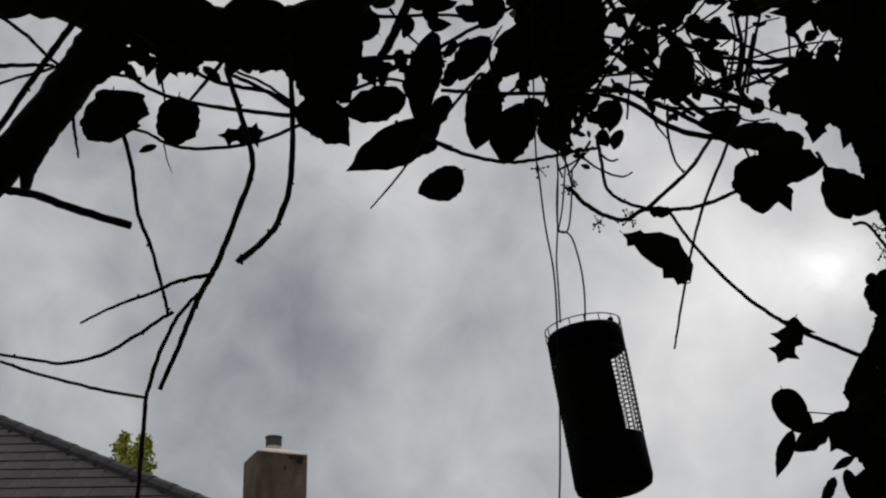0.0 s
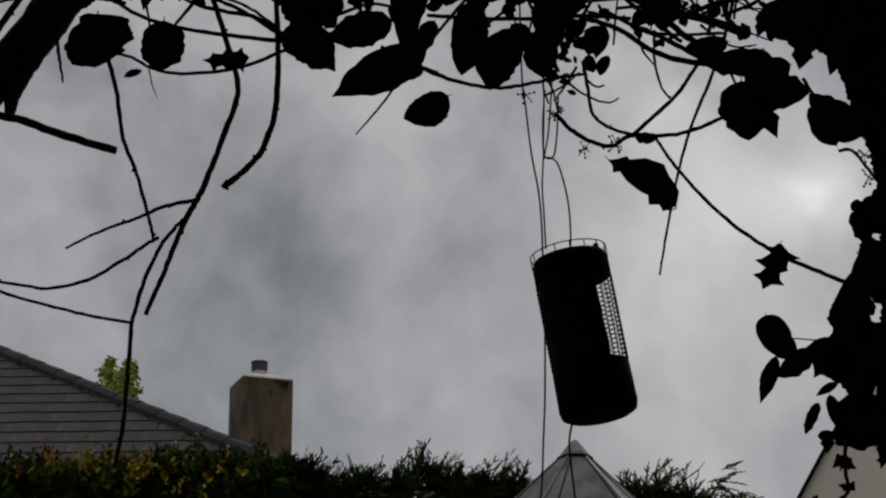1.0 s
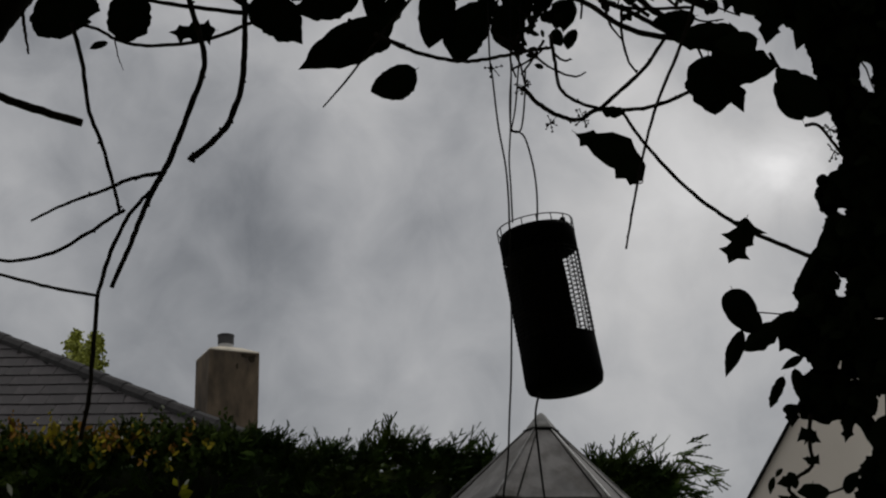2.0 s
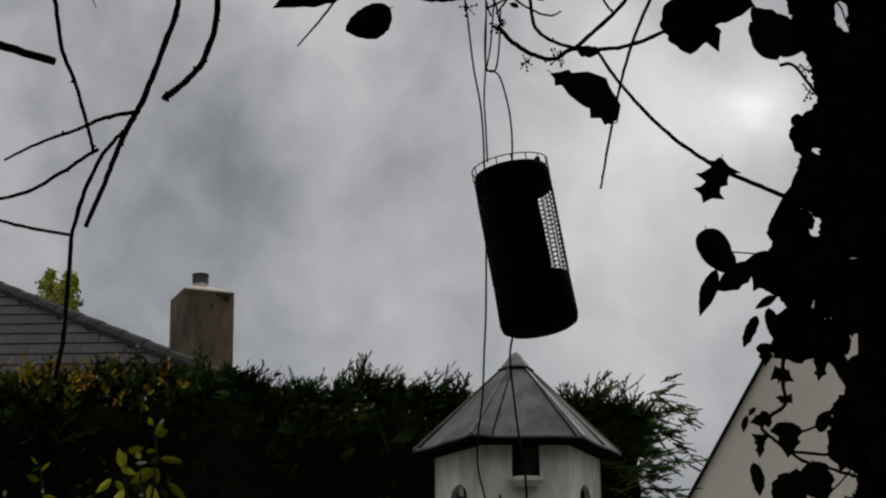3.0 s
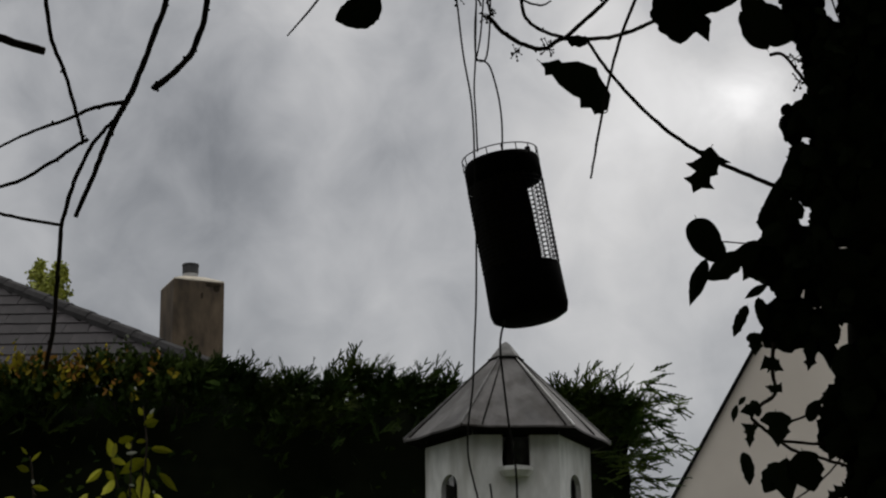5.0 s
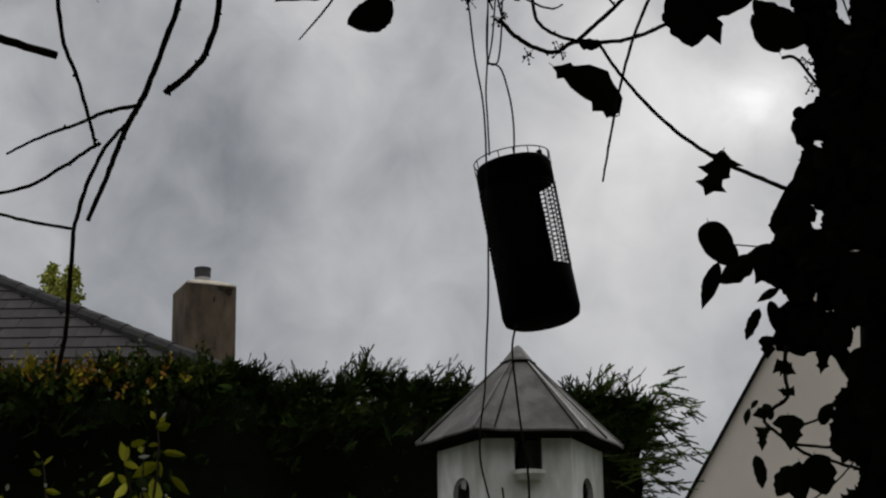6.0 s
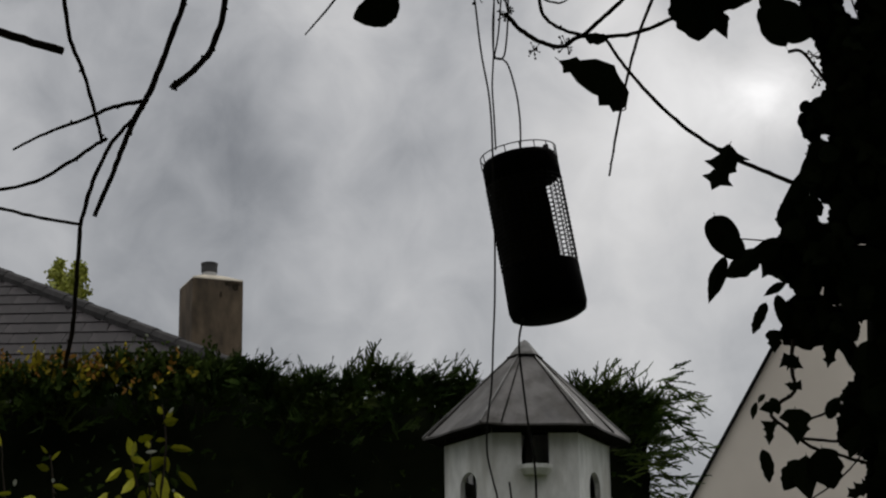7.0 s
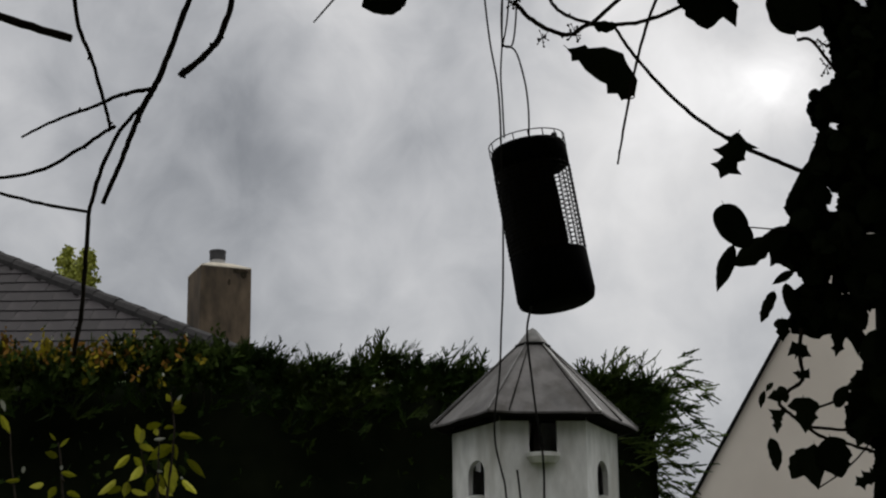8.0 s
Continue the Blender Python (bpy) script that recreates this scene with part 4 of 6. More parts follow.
build_garden_tree()
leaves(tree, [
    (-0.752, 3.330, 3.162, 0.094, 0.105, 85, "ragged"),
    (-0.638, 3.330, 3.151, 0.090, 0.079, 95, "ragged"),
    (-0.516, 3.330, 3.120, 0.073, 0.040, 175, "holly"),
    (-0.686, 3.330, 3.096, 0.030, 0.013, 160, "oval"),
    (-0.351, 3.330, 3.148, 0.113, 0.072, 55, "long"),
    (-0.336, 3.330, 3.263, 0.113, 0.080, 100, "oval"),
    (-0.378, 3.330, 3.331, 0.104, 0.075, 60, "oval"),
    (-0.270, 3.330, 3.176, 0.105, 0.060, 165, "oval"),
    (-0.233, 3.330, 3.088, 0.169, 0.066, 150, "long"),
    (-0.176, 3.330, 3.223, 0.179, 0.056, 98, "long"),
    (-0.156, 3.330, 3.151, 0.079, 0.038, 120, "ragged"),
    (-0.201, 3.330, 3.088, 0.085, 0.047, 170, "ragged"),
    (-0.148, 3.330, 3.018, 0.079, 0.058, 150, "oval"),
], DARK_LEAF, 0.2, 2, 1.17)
leaves(tree, [
    (-0.074, 3.300, 3.139, 0.131, 0.062, 95, "oval"),
    (-0.010, 3.300, 3.099, 0.114, 0.073, 115, "oval"),
    (-0.085, 3.300, 3.252, 0.091, 0.049, 125, "oval"),
    (0.074, 3.300, 3.178, 0.149, 0.067, 92, "ragged"),
    (0.064, 3.300, 3.110, 0.084, 0.056, 88, "oval"),
    (0.031, 3.300, 3.253, 0.084, 0.056, 100, "oval"),
    (0.011, 3.300, 3.300, 0.112, 0.065, 160, "oval"),
    (0.043, 3.300, 3.334, 0.103, 0.075, 100, "oval"),
    (0.100, 3.300, 3.333, 0.093, 0.071, 60, "ragged"),
    (0.130, 3.300, 3.280, 0.084, 0.056, 110, "oval"),
    (0.072, 3.300, 3.252, 0.112, 0.075, 90, "oval"),
    (-0.021, 3.300, 3.241, 0.078, 0.056, 140, "ragged"),
    (0.123, 3.300, 3.222, 0.075, 0.052, 95, "ragged"),
    (0.113, 3.300, 3.148, 0.052, 0.032, 100, "ivy"),
    (0.102, 3.300, 3.112, 0.034, 0.019, 95, "ivy"),
    (0.167, 3.300, 3.130, 0.062, 0.032, 100, "long"),
    (0.084, 3.300, 3.316, 0.093, 0.075, 40, "oval"),
    (0.153, 3.300, 3.133, 0.052, 0.037, 110, "oval"),
    (0.173, 3.300, 3.082, 0.037, 0.021, 115, "oval"),
    (0.150, 3.300, 3.086, 0.032, 0.024, 80, "oval"),
    (-0.146, 3.300, 3.365, 0.056, 0.021, 170, "long"),
    (-0.051, 3.300, 3.343, 0.065, 0.041, 120, "oval"),
], DARK_LEAF, 0.2, 3, 1.15)
leaves(tree, [
    (-0.340, 3.350, 3.358, 0.114, 0.076, 70, "oval"),
    (-0.316, 3.350, 3.310, 0.104, 0.047, 85, "oval"),
    (-0.393, 3.350, 3.230, 0.066, 0.038, 70, "oval"),
    (-0.712, 3.350, 3.290, 0.076, 0.042, 30, "ivy"),
    (-0.620, 3.350, 3.265, 0.053, 0.027, 20, "holly"),
    (-0.658, 3.350, 3.281, 0.057, 0.034, 60, "ivy"),
    (-0.466, 3.350, 3.281, 0.076, 0.038, 10, "ragged"),
    (-0.418, 3.350, 3.268, 0.066, 0.047, 80, "ragged"),
    (-0.501, 3.350, 3.387, 0.114, 0.066, 0, "oval"),
    (-0.631, 3.350, 3.390, 0.123, 0.076, 10, "oval"),
    (-0.772, 3.350, 3.394, 0.114, 0.076, 170, "oval"),
    (-0.381, 3.350, 3.265, 0.085, 0.057, 95, "oval"),
], DARK_LEAF, 0.3, 4, 1.1)
leaves(tree, [
    (-0.322, 3.370, 3.337, 0.095, 0.048, 95, "ragged"),
    (-0.264, 3.370, 3.274, 0.072, 0.029, 10, "ragged"),
    (-0.379, 3.370, 3.202, 0.076, 0.048, 60, "ragged"),
    (-0.339, 3.370, 3.221, 0.057, 0.048, 40, "ragged"),
    (-0.287, 3.370, 3.261, 0.067, 0.042, 60, "ivy"),
    (-0.128, 3.370, 3.257, 0.057, 0.032, 110, "oval"),
    (-0.054, 3.370, 3.232, 0.057, 0.032, 80, "oval"),
], DARK_LEAF, 0.35, 14)
leaves(tree, [
    (-0.753, 3.360, 3.295, 0.064, 0.045, 100, "ragged"),
    (-0.719, 3.360, 3.313, 0.060, 0.041, 70, "oval"),
    (-0.677, 3.360, 3.270, 0.062, 0.031, 95, "long"),
    (-0.641, 3.360, 3.300, 0.058, 0.035, 60, "ragged"),
    (-0.605, 3.360, 3.294, 0.052, 0.031, 110, "ivy"),
    (-0.558, 3.360, 3.298, 0.066, 0.037, 30, "ragged"),
    (-0.515, 3.360, 3.289, 0.064, 0.041, 80, "oval"),
    (-0.474, 3.360, 3.288, 0.060, 0.035, 120, "ragged"),
    (-0.788, 3.360, 3.270, 0.072, 0.047, 130, "oval"),
    (-0.386, 3.360, 3.260, 0.093, 0.062, 95, "oval"),
    (-0.367, 3.360, 3.181, 0.103, 0.064, 70, "ragged"),
], DARK_LEAF, 0.3, 15)
leaves(tree, [
    (-0.340, 3.360, 3.328, 0.093, 0.062, 90, "oval"),
    (-0.334, 3.360, 3.368, 0.093, 0.062, 100, "oval"),
    (-0.335, 3.360, 3.269, 0.064, 0.041, 60, "ivy"),
    (-0.348, 3.360, 3.135, 0.072, 0.045, 30, "ragged"),
    (-0.286, 3.360, 3.094, 0.072, 0.035, 140, "long"),
    (-0.243, 3.360, 3.116, 0.093, 0.043, 160, "oval"),
    (-0.728, 3.340, 3.259, 0.041, 0.024, 60, "ragged"),
    (-0.696, 3.340, 3.270, 0.045, 0.031, 100, "ivy"),
    (-0.657, 3.340, 3.290, 0.061, 0.041, 20, "ragged"),
    (-0.613, 3.340, 3.268, 0.041, 0.024, 70, "ivy"),
    (-0.575, 3.340, 3.253, 0.045, 0.022, 40, "ragged"),
], DARK_LEAF, 0.3, 16)
leaves(tree, [
    (-0.539, 3.340, 3.273, 0.051, 0.033, 90, "oval"),
    (-0.491, 3.340, 3.272, 0.051, 0.027, 10, "ragged"),
    (-0.452, 3.340, 3.273, 0.045, 0.027, 100, "ivy"),
    (-0.764, 3.340, 3.208, 0.061, 0.041, 20, "ragged"),
    (-0.719, 3.340, 3.186, 0.061, 0.041, 100, "oval"),
    (-0.792, 3.340, 3.140, 0.051, 0.035, 60, "oval"),
    (-0.620, 3.340, 3.177, 0.047, 0.035, 80, "ragged"),
    (-0.390, 3.340, 3.161, 0.071, 0.045, 80, "oval"),
    (-0.363, 3.340, 3.201, 0.067, 0.045, 110, "ragged"),
    (-0.326, 3.340, 3.223, 0.041, 0.027, 60, "ivy"),
    (-0.194, 3.340, 3.220, 0.082, 0.051, 95, "oval"),
], DARK_LEAF, 0.3, 18)
branch(tree, [(-0.197, 3.370, 3.444), (-0.222, 3.370, 3.378), (-0.245, 3.370, 3.325), (-0.268, 3.370, 3.281)], 0.010, 0.008, "branch")
branch(tree, [(-0.414, 3.360, 3.270), (-0.350, 3.360, 3.278), (-0.286, 3.360, 3.285), (-0.223, 3.360, 3.289), (-0.154, 3.360, 3.290), (-0.095, 3.360, 3.322)], 0.007, 0.004, "branch")
branch(tree, [(-0.298, 3.360, 3.377), (-0.234, 3.360, 3.373), (-0.159, 3.360, 3.376), (-0.084, 3.360, 3.369)], 0.004, 0.003, "twig")
branch(tree, [(-0.245, 3.360, 3.391), (-0.212, 3.360, 3.337), (-0.170, 3.360, 3.294), (-0.138, 3.360, 3.276)], 0.003, 0.002, "twig")
branch(tree, [(-0.159, 3.360, 3.300), (-0.106, 3.360, 3.334), (-0.063, 3.360, 3.357), (-0.009, 3.360, 3.391)], 0.004, 0.004, "twig")
branch(tree, [(-0.378, 3.340, 3.190), (-0.326, 3.340, 3.206), (-0.253, 3.340, 3.233), (-0.190, 3.340, 3.220)], 0.004, 0.003, "twig")
branch(tree, [(-0.326, 3.340, 3.206), (-0.337, 3.340, 3.224), (-0.331, 3.340, 3.235)], 0.003, 0.002, "twig")
branch(tree, [(-0.231, 3.340, 3.146), (-0.189, 3.340, 3.117), (-0.127, 3.340, 3.091)], 0.004, 0.004, "twig")


# ---- ivy-clad tree with trailing vines ----
IVY_TRUNK = (0.706, 3.200, 2.174)
ivy = empty("ivy_clad_tree", (IVY_TRUNK[0] + 0.03, 3.25, 0), "tree trunk smothered in dark ivy with trailing vines", "tree")


def build_ivy():
    tx = IVY_TRUNK[0] + 0.03
    branch(ivy, [(tx, 3.3, -0.1), (tx + 0.03, 3.3, 1.0), (tx, 3.32, 1.9), (tx + 0.03, 3.34, 2.6), (tx + 0.05, 3.36, 3.3), (tx + 0.05, 3.36, 4.2)], 0.07, 0.05, "trunk", BARK, 0.15, 6, 12)
    # vines across the top
    branch(ivy, [(-0.176, 3.200, 3.053), (-0.122, 3.200, 3.025), (-0.073, 3.200, 3.008), (-0.013, 3.200, 2.998), (0.036, 3.200, 3.005), (0.085, 3.200, 3.015), (0.135, 3.200, 3.022)], 0.0042, 0.0028, "vine")
    branch(ivy, [(0.084, 3.200, 2.945), (0.112, 3.200, 2.913), (0.150, 3.200, 2.891), (0.179, 3.200, 2.887), (0.209, 3.200, 2.904), (0.257, 3.200, 2.903), (0.306, 3.200, 2.909), (0.356, 3.200, 2.929), (0.396, 3.200, 2.953)], 0.0042, 0.0034, "vine")
    branch(ivy, [(0.131, 3.200, 3.046), (0.139, 3.200, 2.992), (0.147, 3.200, 2.944), (0.180, 3.200, 2.917), (0.214, 3.200, 2.906)], 0.0036, 0.0030, "vine")
    branch(ivy, [(0.214, 3.200, 2.906), (0.259, 3.200, 2.947), (0.295, 3.200, 2.983), (0.327, 3.200, 3.031), (0.348, 3.200, 3.058)], 0.0038, 0.0036, "vine")
    branch(ivy, [(0.254, 3.200, 2.896), (0.284, 3.200, 2.847), (0.329, 3.200, 2.789), (0.374, 3.200, 2.742), (0.419, 3.200, 2.706), (0.465, 3.200, 2.677), (0.519, 3.200, 2.652), (0.565, 3.200, 2.631)], 0.0030, 0.0042, "vine")
    branch(ivy, [(0.258, 3.200, 3.103), (0.256, 3.200, 3.044), (0.266, 3.200, 2.995), (0.280, 3.200, 2.973)], 0.0030, 0.0020, "vine")
    branch(ivy, [(0.138, 3.200, 3.128), (0.197, 3.200, 3.105), (0.255, 3.200, 3.063), (0.313, 3.200, 3.042), (0.371, 3.200, 3.036), (0.430, 3.200, 3.029)], 0.0045, 0.0060, "vine")
    branch(ivy, [(0.168, 3.200, 3.144), (0.227, 3.200, 3.110), (0.275, 3.200, 3.087), (0.335, 3.200, 3.050), (0.371, 3.200, 3.036)], 0.0040, 0.0050, "vine")
    branch(ivy, [(0.217, 3.200, 3.110), (0.276, 3.200, 3.095), (0.335, 3.200, 3.094), (0.384, 3.200, 3.095)], 0.0032, 0.0030, "vine")
    branch(ivy, [(0.247, 3.200, 3.115), (0.307, 3.200, 3.130), (0.378, 3.200, 3.156), (0.458, 3.200, 3.170), (0.519, 3.200, 3.197)], 0.0040, 0.0050, "vine")
    branch(ivy, [(0.376, 3.200, 3.128), (0.427, 3.200, 3.149), (0.478, 3.200, 3.175), (0.547, 3.200, 3.168)], 0.0035, 0.0040, "vine")
    branch(ivy, [(0.362, 3.200, 3.240), (0.411, 3.200, 3.210), (0.469, 3.200, 3.181), (0.528, 3.200, 3.180)], 0.0030, 0.0030, "vine")
    branch(ivy, [(-0.141, 3.200, 3.140), (-0.061, 3.200, 3.133), (0.039, 3.200, 3.130), (0.138, 3.200, 3.134), (0.218, 3.200, 3.126)], 0.0038, 0.0040, "vine")
    branch(ivy, [(0.089, 3.200, 3.157), (0.140, 3.200, 3.189), (0.192, 3.200, 3.244), (0.235, 3.200, 3.311), (0.268, 3.200, 3.379)], 0.0040, 0.0060, "vine")
    branch(ivy, [(0.161, 3.200, 3.211), (0.209, 3.200, 3.165), (0.257, 3.200, 3.120), (0.305, 3.200, 3.080)], 0.0036, 0.0040, "vine")
    branch(ivy, [(0.185, 3.200, 3.335), (0.233, 3.200, 3.260), (0.311, 3.200, 3.213), (0.370, 3.200, 3.200)], 0.0045, 0.0040, "vine")
    branch(ivy, [(0.037, 3.200, 3.048), (0.086, 3.200, 3.020), (0.134, 3.200, 2.982), (0.172, 3.200, 2.967), (0.192, 3.200, 2.975)], 0.0026, 0.0015, "vine")
    branch(ivy, [(0.065, 3.200, 2.983), (0.095, 3.200, 2.999), (0.125, 3.200, 3.025)], 0.0022, 0.0018, "vine")
    branch(ivy, [(0.381, 3.200, 3.035), (0.398, 3.200, 2.992), (0.416, 3.200, 2.965)], 0.0026, 0.0020, "vine")
    branch(ivy, [(0.511, 3.200, 3.006), (0.532, 3.200, 2.962), (0.549, 3.200, 2.925)], 0.0036, 0.0030, "vine")
    for line in ([(0.367, 3.220, 3.191), (0.422, 3.220, 3.192), (0.487, 3.220, 3.200)], [(0.407, 3.200, 3.278), (0.398, 3.200, 3.205), (0.384, 3.200, 3.122)], [(0.435, 3.240, 3.298), (0.418, 3.240, 3.225), (0.403, 3.240, 3.141)], [(0.380, 3.200, 3.194), (0.409, 3.200, 3.171), (0.434, 3.200, 3.138)], [(0.339, 3.200, 3.131), (0.378, 3.200, 3.150), (0.423, 3.200, 3.169)], [(0.175, 3.200, 3.202), (0.200, 3.200, 3.177), (0.226, 3.200, 3.145)]):
        branch(ivy, line, 0.0030, 0.0026, "vine")
    for line in ([(0.216, 3.200, 3.223), (0.198, 3.200, 3.188), (0.179, 3.200, 3.166)], [(0.175, 3.220, 3.176), (0.206, 3.220, 3.189), (0.222, 3.220, 3.220)], [(0.336, 3.200, 3.308), (0.309, 3.200, 3.275), (0.283, 3.200, 3.247)], [(0.376, 3.200, 3.307), (0.344, 3.200, 3.280), (0.308, 3.200, 3.258)], [(0.492, 3.200, 3.236), (0.505, 3.200, 3.202), (0.518, 3.200, 3.174)], [(0.522, 3.200, 3.241), (0.495, 3.200, 3.208), (0.484, 3.200, 3.181)]):
        branch(ivy, line, 0.0024, 0.0020, "vine")
    for line in ([(0.533, 3.200, 3.174), (0.550, 3.200, 3.201), (0.571, 3.200, 3.229)], [(0.530, 3.200, 3.207), (0.559, 3.200, 3.196), (0.578, 3.200, 3.184)], [(0.476, 3.200, 3.271), (0.478, 3.200, 3.214), (0.477, 3.200, 3.159)], [(0.042, 3.200, 3.037), (0.075, 3.200, 2.999), (0.086, 3.200, 2.951)], [(0.076, 3.200, 3.048), (0.061, 3.200, 3.005), (0.070, 3.200, 2.967)], [(0.120, 3.200, 3.036), (0.095, 3.200, 2.993), (0.079, 3.200, 2.972)], [(0.135, 3.200, 3.012), (0.154, 3.200, 2.997), (0.166, 3.200, 3.000)]):
        branch(ivy, line, 0.0026, 0.0016, "vine")
    # stouter stems in the tangle
    branch(ivy, [(0.172, 3.220, 3.215), (0.230, 3.220, 3.172), (0.294, 3.220, 3.148), (0.358, 3.220, 3.129), (0.421, 3.220, 3.103)], 0.006, 0.009, "vine")
    branch(ivy, [(0.160, 3.220, 3.324), (0.189, 3.220, 3.271), (0.222, 3.220, 3.214), (0.255, 3.220, 3.163), (0.307, 3.220, 3.106), (0.365, 3.220, 3.066)], 0.005, 0.006, "vine")
    branch(ivy, [(0.324, 3.220, 3.240), (0.357, 3.220, 3.205), (0.392, 3.220, 3.199), (0.432, 3.220, 3.190), (0.487, 3.220, 3.193)], 0.0035, 0.004, "vine")
    branch(ivy, [(0.387, 3.220, 3.295), (0.396, 3.220, 3.227), (0.384, 3.220, 3.149), (0.407, 3.220, 3.109)], 0.004, 0.005, "vine")
    branch(ivy, [(0.082, 3.220, 3.280), (0.134, 3.220, 3.301), (0.176, 3.220, 3.335)], 0.004, 0.005, "vine")
    branch(ivy, [(0.490, 3.220, 3.247), (0.508, 3.220, 3.207), (0.531, 3.220, 3.181)], 0.003, 0.003, "vine")
    # two dry straight stalks hanging clear of the rest
    branch(ivy, [(-0.223, 2.700, 2.710), (-0.186, 2.700, 2.756), (-0.149, 2.700, 2.810), (-0.103, 2.700, 2.871), (-0.060, 2.700, 2.926)], 0.0012, 0.0030, "dry_stalk")
    branch(ivy, [(0.211, 2.700, 2.487), (0.223, 2.700, 2.548), (0.243, 2.700, 2.639), (0.267, 2.700, 2.718), (0.300, 2.700, 2.796), (0.325, 2.700, 2.871), (0.352, 2.700, 2.982)], 0.0016, 0.0032, "dry_stalk")
    # stems in front of the column
    branch(ivy, [(0.456, 3.150, 2.523), (0.488, 3.150, 2.520), (0.525, 3.150, 2.516), (0.571, 3.150, 2.514)], 0.0012, 0.0016, "vine")
    branch(ivy, [(0.533, 3.150, 2.352), (0.528, 3.150, 2.305), (0.530, 3.150, 2.268), (0.506, 3.150, 2.248), (0.491, 3.150, 2.227), (0.517, 3.150, 2.204), (0.552, 3.150, 2.176), (0.596, 3.150, 2.162), (0.640, 3.150, 2.148)], 0.0036, 0.0026, "vine")
    branch(ivy, [(0.547, 3.150, 2.093), (0.584, 3.150, 2.117), (0.622, 3.150, 2.152), (0.642, 3.150, 2.184)], 0.0014, 0.0016, "vine")
    branch(ivy, [(0.539, 3.150, 2.190), (0.588, 3.150, 2.185), (0.642, 3.150, 2.184)], 0.0026, 0.0026, "vine")
    branch(ivy, [(0.554, 3.150, 2.222), (0.582, 3.150, 2.232), (0.610, 3.150, 2.244)], 0.0022, 0.0018, "vine")
    branch(ivy, [(0.555, 3.150, 2.850), (0.577, 3.150, 2.851), (0.599, 3.150, 2.821), (0.625, 3.150, 2.780)], 0.0030, 0.0030, "vine")
    branch(ivy, [(0.263, 3.150, 2.749), (0.278, 3.150, 2.753), (0.269, 3.150, 2.774)], 0.0012, 0.0012, "vine")


build_ivy()
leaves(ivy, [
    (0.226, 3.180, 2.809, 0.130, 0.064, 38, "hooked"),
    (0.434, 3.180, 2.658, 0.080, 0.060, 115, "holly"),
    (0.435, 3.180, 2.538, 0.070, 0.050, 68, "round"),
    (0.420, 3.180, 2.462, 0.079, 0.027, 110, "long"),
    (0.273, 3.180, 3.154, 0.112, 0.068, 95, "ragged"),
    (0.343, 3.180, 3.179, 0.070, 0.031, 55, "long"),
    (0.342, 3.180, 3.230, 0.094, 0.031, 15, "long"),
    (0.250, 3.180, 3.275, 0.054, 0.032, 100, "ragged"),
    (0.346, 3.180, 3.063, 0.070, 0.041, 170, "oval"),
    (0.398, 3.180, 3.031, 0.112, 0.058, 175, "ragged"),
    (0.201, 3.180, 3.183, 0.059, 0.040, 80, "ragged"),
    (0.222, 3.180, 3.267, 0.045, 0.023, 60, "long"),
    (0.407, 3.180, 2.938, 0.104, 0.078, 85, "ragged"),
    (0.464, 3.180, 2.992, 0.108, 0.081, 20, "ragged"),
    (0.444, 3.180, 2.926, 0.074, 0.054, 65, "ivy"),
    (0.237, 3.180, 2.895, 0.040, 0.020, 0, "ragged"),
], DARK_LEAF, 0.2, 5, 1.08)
leaves(ivy, [
    (0.551, 3.150, 2.912, 0.108, 0.060, 220, "ragged"),
    (0.479, 3.150, 3.093, 0.082, 0.073, 90, "round"),
    (0.519, 3.150, 3.074, 0.080, 0.071, 90, "ivy"),
    (0.591, 3.150, 3.067, 0.098, 0.080, 60, "ivy"),
    (0.560, 3.150, 3.236, 0.070, 0.055, 20, "ivy"),
    (0.478, 3.150, 3.258, 0.080, 0.036, 175, "ivy"),
    (0.391, 3.150, 3.267, 0.050, 0.025, 170, "oval"),
    (0.275, 3.150, 3.250, 0.059, 0.036, 100, "oval"),
    (0.228, 3.150, 3.201, 0.053, 0.030, 60, "ragged"),
    (0.126, 3.150, 3.265, 0.080, 0.050, 80, "oval"),
    (0.502, 3.150, 3.031, 0.062, 0.053, 100, "ivy"),
    (0.546, 3.150, 3.111, 0.089, 0.071, 90, "ivy"),
    (0.611, 3.150, 3.131, 0.080, 0.071, 100, "ivy"),
    (0.569, 3.150, 3.030, 0.089, 0.062, 120, "ivy"),
    (0.609, 3.150, 2.987, 0.071, 0.062, 60, "ivy"),
    (0.447, 3.150, 3.004, 0.071, 0.045, 170, "ragged"),
], DARK_LEAF, 0.3, 6, 1.05)
